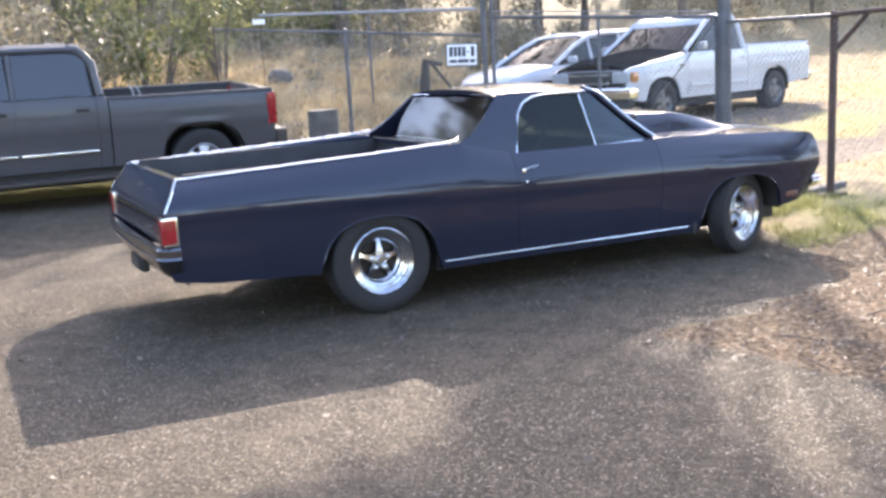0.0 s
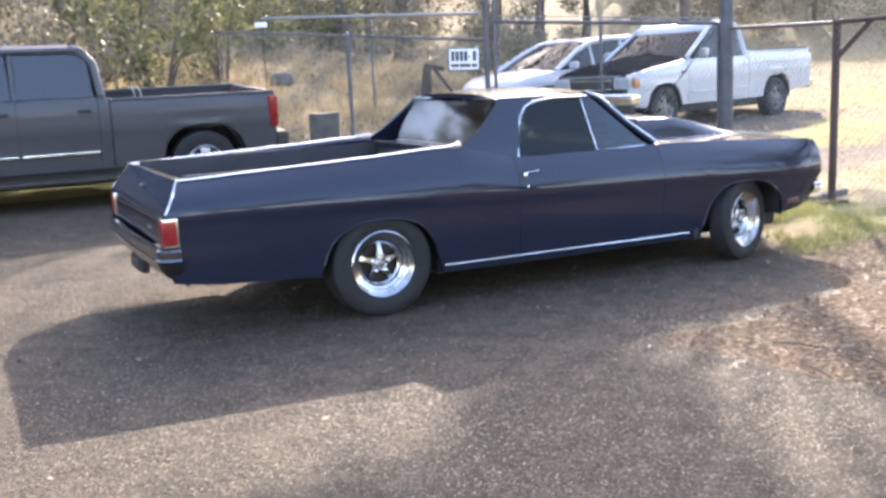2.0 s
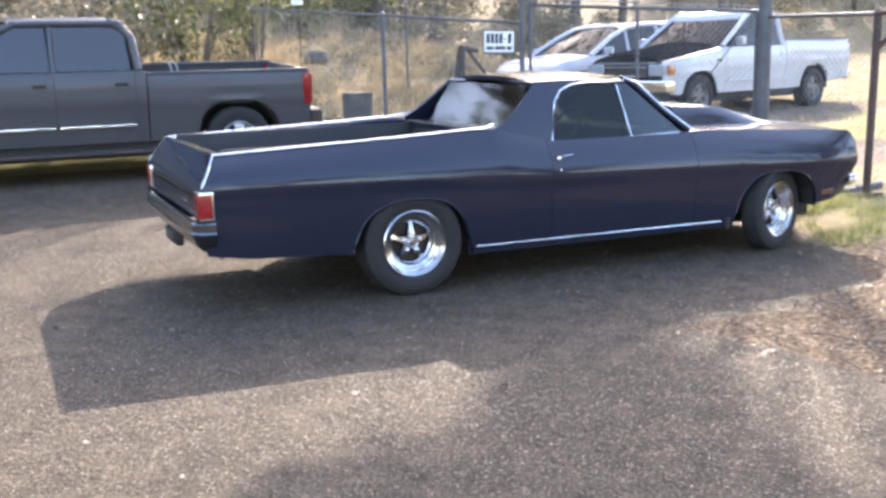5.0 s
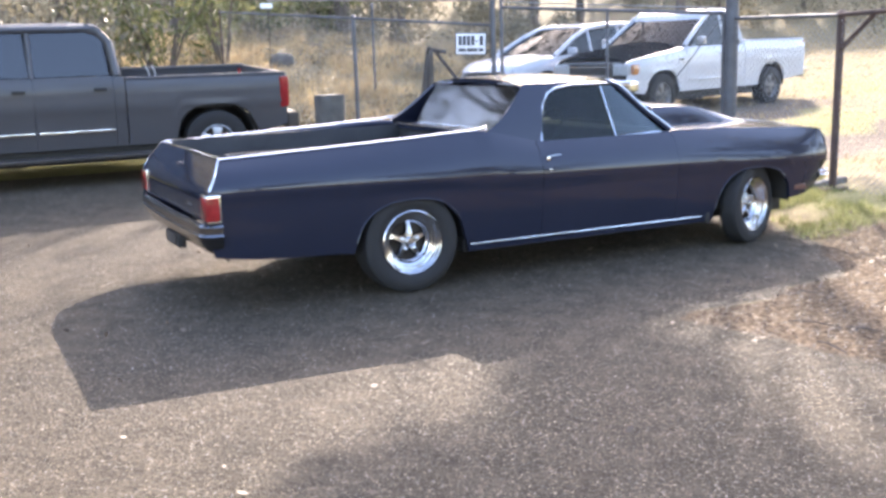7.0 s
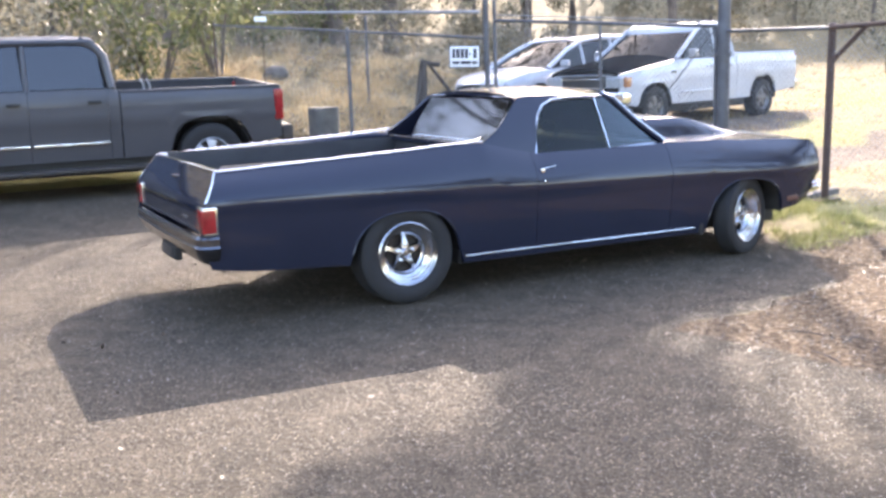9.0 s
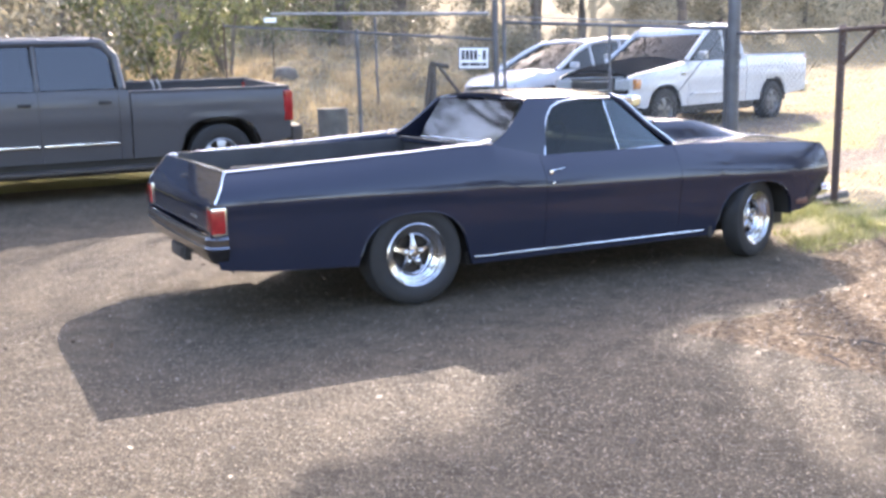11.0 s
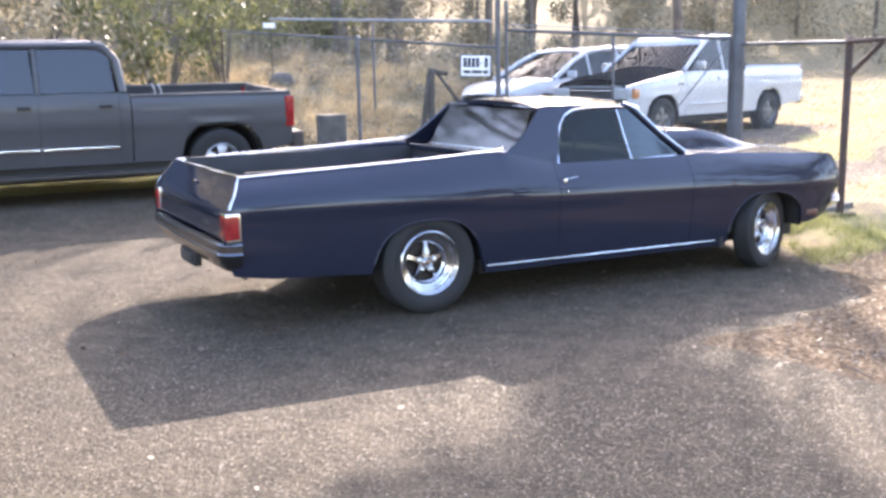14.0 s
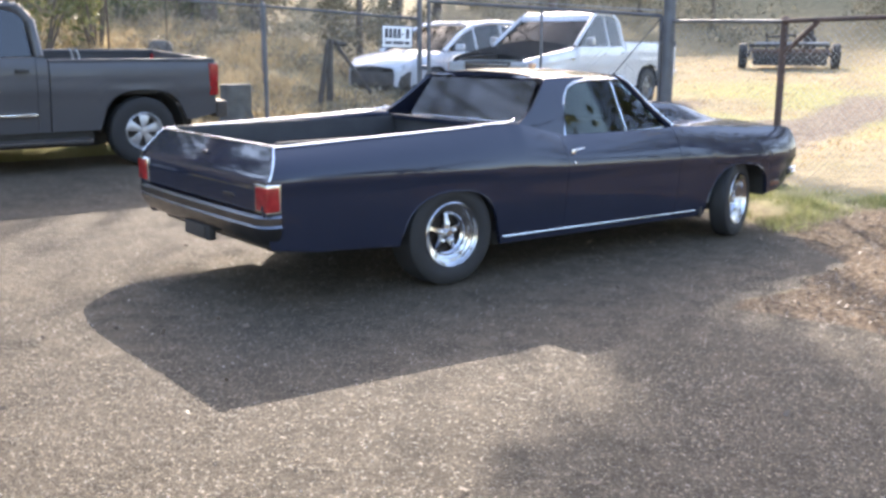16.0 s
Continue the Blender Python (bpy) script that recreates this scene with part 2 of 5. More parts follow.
def height(x, y):
    """The lie of the land: a flat drive, a gentle rise past it, a bank at the back and a slope far off."""
    x, y = np.asarray(x, float), np.asarray(y, float)
    d = np.hypot(x - 2, np.maximum(y, 0))
    z = 0.17 * smooth(4.3, 6.4, y) + 0.16 * smooth(6.4, 9.5, y)
    z = z + 0.09 * smooth(3.3, 4.8, x) * (1 - smooth(3, 5, y))
    left = 1 - smooth(6, 14, x)
    z = z + left * (0.95 * smooth(9.8, 15.5, y) + 0.11 * np.maximum(0, y - 14))
    z = z + (1 - left) * 0.05 * np.maximum(0, d - 14)
    z = z + 0.20 * np.maximum(0, d - 34) * smooth(-5, 10, y)
    return z




def wave(x, y, s):
    return np.array([noise.noise((a * s, b * s, 3.3)) for a, b in zip(np.ravel(x), np.ravel(y))]).reshape(np.shape(x))


# asphalt's right edge; y -1.5 to 0.7 traces the coupe's shadow to darken it
EDGE_WITH_SHADOW = [(-40, 5.0), (-8, 2.6), (-6, 2.0), (-4.5, 1.6), (-2.8, 1.27), (-1.5, 0.95), (-1.4, 1.3), (-1.28, 2.2), (-1.15, 2.85), (-0.9, 3.0), (-0.4, 3.12), (0.2, 3.42), (0.7, 3.75), (3, 4.0), (4.6, 3.2), (6, 2.0), (7.2, 1.2), (8.0, -30), (60, -60)]


def edge_x(y):
    return np.interp(y, [a for a, _ in EDGE_WITH_SHADOW], [b for _, b in EDGE_WITH_SHADOW])


def build_ground():
    def axis(lo, hi, step, far):
        mid = np.arange(lo, hi, step)
        out = np.geomspace(step, far, 22).cumsum()
        return np.concatenate([lo - out[::-1], mid, mid[-1] + out])
    xs, ys = axis(-8, 15, 0.16, 90), axis(-9, 17, 0.16, 90)
    X, Y = np.meshgrid(xs, ys)
    near = (np.abs(X) < 30) & (np.abs(Y) < 40)
    Z = height(X, Y)
    rough = np.where(X > edge_x(Y), 1.0, 0.15)
    Z = Z + np.where(near, wave(X, Y, 0.9) * 0.03 * rough + wave(X, Y, 3.1) * 0.015 * rough, 0)
    off = X - edge_x(Y) + wave(X, Y, 1.3) * 0.35
    # unseen dry field past the drive, added for a pale reflection in the paint
    off = np.where(Y < -8.5, np.maximum(off, 4.0 * smooth(-9.2, -10.2, Y + wave(X, Y, 0.6)) - 1.0), off)
    asphalt = 1 - smooth(-0.12, 0.18, off)
    # litter runs on out of view to darken the scoop's reflection
    litter = smooth(-0.25, 0.1, off) * (1 - smooth(1.8, 3.6, off + (Y + 2) * 0.4 - 7 * smooth(-0.4, -1.6, Y))) * (1 - smooth(-0.5, 0.25, Y)) * smooth(-12, -9, Y)
    green = smooth(0.0, 0.5, off) * (1 - np.clip(litter, 0, 1)) * np.clip(0.62 + 1.5 * wave(X, Y, 0.35) + 0.5 * wave(X, Y, 1.1), 0, 1) * (1 - smooth(9, 14, Y)) * (1 - smooth(22, 30, X))
    green = green * (1 - (1 - smooth(6.5, 8.0, X)) * (1 - smooth(2.2, 3.5, Y)))
    green = np.clip(green + 0.6 * smooth(0.2, 0.7, off) * (1 - smooth(5.0, 6.0, X)) * smooth(-0.4, 0.15, Y) * (1 - smooth(1.6, 2.8, Y)), 0, 1)
    off_line = (X - 8.0) * -0.305 + (Y - 4.1) * 0.952 + 0.5 * wave(X, Y, 0.8)
    track_shade = (1 - smooth(0.45, 1.0, np.abs(off_line))) * smooth(6.2, 7.6, X) * (1 - smooth(16, 20, X))
    # bare earth by the white pickup, added to darken its shadow
    along, across = (X - 10.5) * 0.966 + (Y - 9.0) * 0.259, (X - 10.5) * -0.259 + (Y - 9.0) * 0.966
    track_shade = np.maximum(track_shade, 0.85 * (1 - smooth(0.75, 1.1, np.hypot(along / 3.1, across / 1.9) + 0.5 * wave(X, Y, 0.9))))
    me = bpy.data.meshes.new("ground")
    nx, ny = len(xs), len(ys)
    me.vertices.add(nx * ny)
    me.vertices.foreach_set("co", np.stack([X, Y, Z], -1).astype(np.float32).reshape(-1))
    i = np.arange((ny - 1) * (nx - 1))
    a = (i // (nx - 1)) * nx + i % (nx - 1)
    f = np.stack([a, a + 1, a + 1 + nx, a + nx], -1).astype(np.int32)
    me.loops.add(f.size)
    me.loops.foreach_set("vertex_index", f.reshape(-1))
    me.polygons.add(len(f))
    me.polygons.foreach_set("loop_start", np.arange(0, f.size, 4, dtype=np.int32))
    me.polygons.foreach_set("loop_total", np.full(len(f), 4, np.int32))
    me.polygons.foreach_set("use_smooth", np.ones(len(f), bool))
    me.update(calc_edges=True)
    far = np.hypot(X + 2.4, Y + 5.9)
    scrub = np.clip(smooth(17, 24, far) * (1 - smooth(9, 15, X)) + 0.35 * smooth(27, 34, far), 0, 1) * 0.5 * smooth(5, 9, Y)
    for key, val in (("asphalt", asphalt), ("litter", litter), ("green", green), ("scrub", scrub), ("track_shade", track_shade)):
        at = me.attributes.new(key, "FLOAT", "POINT")
        at.data.foreach_set("value", val.astype(np.float32).reshape(-1))
    me.materials.append(ground_material())
    return tagged(new("ground", me), "worn grey asphalt drive running into dry grass and leaf litter", "ground", kind="structure")


def ground_material():
    m = bpy.data.materials.new("ground")
    m.use_nodes = True
    t = m.node_tree
    n, link = t.nodes, t.links.new
    p = n["Principled BSDF"]
    co = n.new("ShaderNodeTexCoord")

    def tex(scale, detail=4, kind="ShaderNodeTexNoise"):
        q = n.new(kind)
        q.inputs["Scale"].default_value = scale
        if kind == "ShaderNodeTexNoise":
            q.inputs["Detail"].default_value = detail
        link(co.outputs["Object"], q.inputs["Vector"])
        return q

    def ramp(src, stops):
        r = n.new("ShaderNodeValToRGB")
        while len(r.color_ramp.elements) < len(stops):
            r.color_ramp.elements.new(0.5)
        for e, (pos, c) in zip(r.color_ramp.elements, stops):
            e.position, e.color = pos, (*c, 1)
        link(src, r.inputs[0])
        return r.outputs[0]

    def mix(f, a, b, mode="MIX"):
        q = n.new("ShaderNodeMix")
        q.data_type, q.blend_type = "RGBA", mode
        if isinstance(f, float):
            q.inputs[0].default_value = f
        else:
            link(f, q.inputs[0])
        link(a, q.inputs[6])
        link(b, q.inputs[7])
        return q.outputs[2]

    def attr(key, hard):
        q, s, k = n.new("ShaderNodeAttribute"), n.new("ShaderNodeMath"), n.new("ShaderNodeMapRange")
        q.attribute_name = key
        s.operation = "ADD"
        link(q.outputs["Fac"], s.inputs[0])
        link(edge_noise, s.inputs[1])
        link(s.outputs[0], k.inputs[0])
        k.inputs[1].default_value, k.inputs[2].default_value = 0.75 - hard, 0.75 + hard
        return k.outputs[0]

    big, mid, fine = tex(0.55, 5), tex(5.0, 5), tex(60, 4)
    cells = tex(125, kind="ShaderNodeTexVoronoi")
    en = n.new("ShaderNodeMath")
    en.operation = "MULTIPLY"
    link(tex(9, 6).outputs[0], en.inputs[0])
    en.inputs[1].default_value = 0.5
    edge_noise = en.outputs[0]
    stone = ramp(cells.outputs["Color"], [(0.15, (0.028, 0.023, 0.017)), (0.6, (0.066, 0.054, 0.040)), (0.86, (0.135, 0.110, 0.080)), (0.96, (0.44, 0.38, 0.28))])
    dirt = ramp(mid.outputs[0], [(0.35, (0.050, 0.041, 0.030)), (0.7, (0.120, 0.098, 0.070))])
    asph = mix(ramp(big.outputs[0], [(0.35, (0.2,) * 3), (0.65, (0.6,) * 3)]), stone, dirt)
    soil = ramp(mid.outputs[0], [(0.3, (0.13, 0.10, 0.058)), (0.55, (0.23, 0.185, 0.105)), (0.75, (0.35, 0.29, 0.172))])
    soil = mix(0.35, soil, ramp(fine.outputs[0], [(0.3, (0.12, 0.09, 0.055)), (0.7, (0.42, 0.35, 0.22))]))
    lit = ramp(tex(28, 5).outputs[0], [(0.3, (0.043, 0.030, 0.020)), (0.5, (0.105, 0.074, 0.048)), (0.68, (0.205, 0.152, 0.100))])
    grn = ramp(fine.outputs[0], [(0.3, (0.13, 0.13, 0.05)), (0.7, (0.33, 0.30, 0.135))])
    floor = ramp(tex(3.5, 6).outputs[0], [(0.3, (0.062, 0.050, 0.033)), (0.5, (0.12, 0.096, 0.062)), (0.7, (0.24, 0.192, 0.122))])
    col = mix(attr("green", 0.35), mix(attr("scrub", 0.3), soil, floor), grn)
    col = mix(attr("litter", 0.2), col, lit)
    # brown of the track, and of the darkening put in the pickup's shadow
    rut_shade = ramp(tex(13, 6).outputs[0], [(0.3, (0.075, 0.058, 0.044)), (0.5, (0.15, 0.118, 0.088)), (0.7, (0.29, 0.235, 0.175))])
    col = mix(attr("track_shade", 0.3), col, rut_shade)
    paved = attr("asphalt", 0.15)
    col = mix(paved, col, asph)
    link(col, p.inputs["Base Color"])
    gloss = n.new("ShaderNodeMapRange")
    link(paved, gloss.inputs[0])
    gloss.inputs[3].default_value, gloss.inputs[4].default_value = 0.025, 0.07
    chips = tex(85, kind="ShaderNodeTexVoronoi")
    bare, chip = n.new("ShaderNodeMapRange"), n.new("ShaderNodeMath")
    link(chips.outputs["Color"], bare.inputs[0])
    bare.inputs[1].default_value, bare.inputs[2].default_value = 0.80, 0.86
    chip.operation = "MULTIPLY"
    link(bare.outputs[0], chip.inputs[0])
    link(paved, chip.inputs[1])
    spec = n.new("ShaderNodeMath")
    spec.operation = "MULTIPLY_ADD"
    link(chip.outputs[0], spec.inputs[0])
    spec.inputs[1].default_value = 0.22
    link(gloss.outputs[0], spec.inputs[2])
    link(spec.outputs[0], p.inputs["Specular IOR Level"])
    rr = n.new("ShaderNodeMapRange")
    link(cells.outputs["Distance"], rr.inputs[0])
    rr.inputs[2].default_value, rr.inputs[3].default_value, rr.inputs[4].default_value = 0.8, 0.62, 0.9
    smoother = n.new("ShaderNodeMath")
    smoother.operation = "MULTIPLY_ADD"
    link(chip.outputs[0], smoother.inputs[0])
    smoother.inputs[1].default_value = -0.28
    link(rr.outputs[0], smoother.inputs[2])
    link(smoother.outputs[0], p.inputs["Roughness"])
    b1, b2 = n.new("ShaderNodeBump"), n.new("ShaderNodeBump")
    b1.inputs["Strength"].default_value, b1.inputs["Distance"].default_value = 0.9, 0.006
    link(cells.outputs["Distance"], b1.inputs["Height"])
    b1.invert = True
    b2.inputs["Strength"].default_value, b2.inputs["Distance"].default_value = 0.7, 0.02
    link(tex(22, 5).outputs[0], b2.inputs["Height"])
    link(b1.outputs[0], b2.inputs["Normal"])
    link(b2.outputs[0], p.inputs["Normal"])
    return m


build_ground()

# ---------------------------------------------------------------- vehicles: shared pieces


def side_panel(x0, x1, side, C, w_of, zb, zt, shift=None, n=12, step=0.03, thick=0.03):
    """A body side between x0 and x1: stations follow the sill and the wheel arches below and the belt above."""
    rows = []
    m = max(2, int(round((x1 - x0) / step)))
    for i in range(m + 1):
        x = x0 + (x1 - x0) * i / m
        lo, hi = zb(x), zt(x)
        row = []
        for j in range(n + 1):
            v = j / n
            z = lo + (hi - lo) * v
            xx = x + (shift(x, z) if shift else 0)
            row.append((xx, C + side * w_of(x, z), z))
        rows.append(row)
    return shell(rows, (0, -side * thick, 0))


def arch(x, centre, radius, base, top):
    d = abs(x - centre)
    if d >= radius:
        return base
    return max(base, base + (top - base) * (1 - (d / radius) ** 2.6) ** (1 / 2.2))


def tyre_profile(r, rim, w):
    h = w / 2
    return [(rim, -h * 0.80), (rim + 0.015, -h * 0.92), (rim + (r - rim) * 0.45, -h * 1.0), (r - 0.035, -h * 0.97), (r - 0.008, -h * 0.84), (r, -h * 0.6), (r, -h * 0.3), (r, h * 0.3), (r, h * 0.6), (r - 0.008, h * 0.84), (r - 0.035, h * 0.97), (rim + (r - rim) * 0.45, h), (rim + 0.015, h * 0.92), (rim, h * 0.80)]


def build_wheel(parent, x, y, z, side, r, rim, width, style, material):
    """Rim barrel with its tyre, spokes and cap; side -1 faces -y."""
    out = side * width / 2

    def on(s):
        return y - side * 0 + s
    lip = out * 0.93
    if style == "star":
        steps = ((0.62, 0.16), (0.62, 0.085), (0.665, 0.078), (0.70, 0.070), (0.715, 0.058), (0.80, 0.050), (0.815, 0.040), (0.89, 0.034), (0.905, 0.020), (0.955, 0.014), (0.97, 0.004), (1.0, 0.0), (1.03, 0.004), (1.03, 0.03))
        deep, prof = 0.085, [(rim * a, lip - side * b) for a, b in steps]
    else:
        deep = 0.045
        prof = [(rim * 0.86, -out * 0.8), (rim * 0.86, out * 0.0), (rim * 0.88, lip - side * deep), (rim * 0.93, lip - side * deep * 0.5), (rim * 0.965, lip - side * 0.012), (rim * 1.0, lip), (rim * 1.03, lip - side * 0.004), (rim * 1.03, lip - side * 0.03)]
    wheel = part("wheel", lathe([(a, b) for a, b in prof], 48, "y", (x, y, z)), material, parent, "polished five-spoke wheel" if style == "star" else "cast alloy wheel")
    part("tyre", lathe(tyre_profile(r, rim, width), 48, "y", (x, y, z)), M_RUBBER, wheel, "worn black rubber tyre")
    disc = y + lip - side * (deep + 0.012)
    part("drum", lathe([(rim * 0.87, disc - y - side * 0.04), (0.02, disc - y - side * 0.045)], 32, "y", (x, y, z)), M_IRON, wheel)
    if style == "star":
        for k in range(5):
            a = 2 * math.pi * k / 5 + 0.30
            c, s = math.cos(a), math.sin(a)
            rows = []
            for q, half, lift in ((0.02, 0.030, 0.040), (0.055, 0.034, 0.038), (rim * 0.44, 0.021, 0.030), (rim * 0.58, 0.019, 0.022), (rim * 0.68, 0.030, 0.014)):
                row = []
                for u in (-1, -0.6, 0.6, 1):
                    dz = lift if abs(u) < 1 else lift - 0.018
                    px, pz = q * c - u * half * s, q * s + u * half * c
                    row.append((x + px, disc + side * dz, z + pz))
                rows.append(row)
            part("spoke", shell(rows, (0, -side * 0.02, 0)), material, wheel, angle=50)
        part("centre_cap", lathe([(0.034, disc - y + side * 0.02), (0.034, disc - y + side * 0.060), (0.028, disc - y + side * 0.066), (0.022, disc - y + side * 0.060), (0.0, disc - y + side * 0.062)], 20, "y", (x, y, z)), material, wheel)
        for k in range(5):
            a = 2 * math.pi * k / 5 + 0.30
            part("lug_nut", lathe([(0.011, disc - y - side * 0.03), (0.011, disc - y + side * 0.05), (0.0, disc - y + side * 0.055)], 8, "y", (x + 0.058 * math.cos(a), y, z + 0.058 * math.sin(a))), M_CHROME, wheel)
    else:
        n = 5
        for k in range(n):
            a = 2 * math.pi * k / n + 0.4
            c, s = math.cos(a), math.sin(a)
            rows = []
            for q, half, lift in ((0.04, 0.028, 0.03), (0.09, 0.04, 0.032), (rim * 0.72, 0.055, 0.024), (rim * 0.9, 0.075, 0.012)):
                rows.append([(x + q * c - u * half * s, disc + side * (lift - (0.006 if abs(u) == 1 else 0)), z + q * s + u * half * c) for u in (-1, -0.5, 0.5, 1)])
            part("spoke", shell(rows, (0, -side * 0.025, 0)), material, wheel, angle=50)
        part("centre_cap", lathe([(0.05, disc - y), (0.05, disc - y + side * 0.04), (0.0, disc - y + side * 0.045)], 20, "y", (x, y, z)), material, wheel)
    return wheel


def tub(x, y, z, r, side, depth=0.35):
    """The dark inside of a wheel arch."""
    rows = []
    for k in range(13):
        a = math.pi * k / 12
        rows.append([(x + r * math.cos(a), y, z + r * math.sin(a)), (x + r * math.cos(a), y - side * depth, z + r * math.sin(a)), (x + 0.1 * r * math.cos(a), y - side * depth, z - 0.1 + 0.1 * r * math.sin(a))])
    return shell(rows, (0, 0, 0.01))


# ---------------------------------------------------------------- the dark blue coupe utility
C = 0.93
TOP = [(-1.26, 0.955), (-1.0, 0.965), (0.0, 1.0), (0.45, 1.022), (0.62, 1.02), (0.85, 0.965), (1.02, 0.925), (1.7, 0.92), (2.2, 0.925), (2.7, 0.912), (3.2, 0.885), (3.5, 0.870), (3.64, 0.860), (3.69, 0.850), (3.715, 0.835), (3.735, 0.805), (3.745, 0.77)]
CREASE = [(-1.3, 0.775), (-0.1, 0.742), (1.0, 0.69), (3.1, 0.64), (3.9, 0.60)]
W_TOP = [(-1.3, 0.815), (-1.0, 0.83), (0.5, 0.833), (0.75, 0.85), (1.0, 0.862), (2.2, 0.858), (2.8, 0.84), (3.4, 0.84), (3.65, 0.84), (3.75, 0.825)]


def ec_top(x):
    return interp(x, TOP)


def ec_bottom(x):
    base = interp(x, [(-1.35, 0.40), (-1.0, 0.345), (-0.5, 0.315), (0.3, 0.225), (2.5, 0.215), (3.2, 0.31), (3.6, 0.35), (3.745, 0.38)])
    return max(arch(x, 0.0, 0.40, base, 0.625), arch(x, 2.93, 0.385, base, 0.60))


def ec_width(x, z):
    zt, zc, wt = (ec_top(x) if x < 3.2 else interp(x, [(3.2, 0.885), (3.5, 0.870), (3.745, 0.858)])), interp(x, CREASE), interp(x, W_TOP)
    wc = 0.975 - 0.075 * max(0, (x - 3.1) / 0.645) ** 2.4 - 0.025 * max(0, (-1.0 - x) / 0.3) ** 2
    if z >= zc:
        v = min(1, (z - zc) / max(0.02, zt - zc))
        return wt + (wc - wt) * (1 - v ** 1.7)
    v = (zc - z) / max(0.05, zc - 0.22)
    return wc - 0.018 * min(1, v * 9) - 0.050 * v ** 1.8


def ec_tail(z):
    return interp(z, [(0.38, -0.05), (0.6, -0.11), (0.76, -0.10), (0.97, 0.03)])


def gate_x(z):
    return -1.235 + interp(z, [(0.6, -0.104), (0.72, -0.107), (0.765, -0.100), (0.80, -0.083), (0.97, 0.012)])


def ec_shift(x, z):
    s = ec_tail(z) * float(smooth(-0.75, -1.25, x)) if x < -0.7 else 0.0
    if x > 3.4:
        s += -0.12 * float(smooth(3.4, 3.77, x)) * max(0.0, (0.60 - z) / 0.25)
    return s


def outline_tube(points, r, parent, name, material, flat=1.0):
    return part(name, tube(points, r, 8, flat=flat), material, parent)


def build_coupe_utility():
    car = thing("coupe_utility", "dark navy vintage coupe utility with chrome trim and polished wheels", "pickup car")
    for side in (-1, 1):
        quarter = part("quarter_panel", side_panel(-1.25, 0.988, side, C, ec_width, ec_bottom, ec_top, ec_shift, 16), M_NAVY, car)
        door = part("door", side_panel(0.991, 2.168, side, C, ec_width, ec_bottom, ec_top, None, 16, 0.06), M_NAVY, car)
        fender = part("front_fender", side_panel(2.171, 3.745, side, C, ec_width, ec_bottom, ec_top, ec_shift, 16), M_NAVY, car)
        y = lambda x, z, o=0.0: C + side * (ec_width(x, z) + o)
        outline_tube([(x, y(x, 0.822, 0.022), 0.822 + 0.004 * k) for k, x in enumerate((1.03, 1.06, 1.10, 1.14))], 0.0034, door, "door_handle", M_CHROME)
        part("handle_plate", block((1.02, y(1.05, 0.81, 0.012) - 0.01, 0.795), (1.05, y(1.05, 0.81, 0.012) + 0.01, 0.825), 0.006), M_CHROME, door)
        part("door_lock", lathe([(0.010, 0.0), (0.010, side * 0.006), (0.0, side * 0.009)], 12, "y", (1.045, y(1.045, 0.735), 0.735)), M_CHROME, door)
        # sill strip
        part("sill_strip", tube([(x, y(x, 0.275, 0.004), 0.275 - 0.006 * (x - 0.43)) for x in np.linspace(0.43, 2.42, 12)], 0.0052, 6, flat=0.6), M_CHROME, car)
        # arch lips
        for cx, r, top in ((0.0, 0.40, 0.625), (2.93, 0.385, 0.60)):
            pts = [(x, y(x, ec_bottom(x), 0.0), ec_bottom(x)) for x in np.linspace(cx - r * 0.985, cx + r * 0.985, 26)]
            part("arch_lip", tube(pts, 0.0045, 6), M_NAVY, quarter if cx == 0 else fender)
            part("wheel_tub", tub(cx, C + side * 0.90, 0.30, r + 0.02, side, 0.42), M_DARK, car)
        # marker lamp on the front fender
        part("side_marker", block((3.36, y(3.40, 0.42, -0.004) - 0.008, 0.385), (3.48, y(3.40, 0.42, -0.004) + 0.008, 0.425), 0.006), M_MARKER, fender)
        # dark panel added to hide lit ground in the gap behind the tyre
        part("splash_panel", block((2.47, C + side * 0.62 - 0.30, 0.20), (2.51, C + side * 0.62 + 0.28, 0.60), 0.01), M_DARK, car)
        # sail panel
        rows = []
        for k in range(13):
            v = k / 12
            z = 0.995 + (1.315 - 0.995) * v
            xr = 0.60 + 0.40 * v ** 0.85 + 0.0 * v
            xf = interp(z, [(0.92, 1.025), (1.10, 1.08), (1.20, 1.128), (1.26, 1.20), (1.29, 1.31), (1.32, 1.42)])
            row = []
            for j in range(9):
                u = j / 8
                x = xr + (xf - xr) * u
                w0 = interp(x, W_TOP) - 0.002
                zz = z + (ec_top(x) - 0.006 - 0.995) * (1 - v) ** 2
                row.append((x, C + side * (w0 + (0.685 - w0) * v ** 1.08), zz))
            rows.append(row)
        part("sail_panel", shell(rows, (0.012, -side * 0.028, 0)), M_NAVY, car)
        # side glass and vent glass
        def gl(x, z):
            return (x, C + side * (0.838 - (z - 0.91) * 0.40), z)
        win = [(1.055, 0.915), (1.087, 1.06), (1.128, 1.17), (1.18, 1.235), (1.26, 1.268), (1.40, 1.283), (1.645, 1.283), (1.685, 0.92)]
        part("side_window", prism([gl(*p) for p in win], (0, side * 0.004, 0)), M_CABGLASS, door, "lightly tinted door glass", angle=20)
        outline_tube([(a, b + side * 0.024, c) for a, b, c in (gl(x, z) for x, z in [(1.04, 0.905), (1.075, 1.06), (1.118, 1.175), (1.175, 1.245), (1.26, 1.28), (1.40, 1.296), (1.70, 1.296)])], 0.0065, car, "window_trim", M_CHROME)
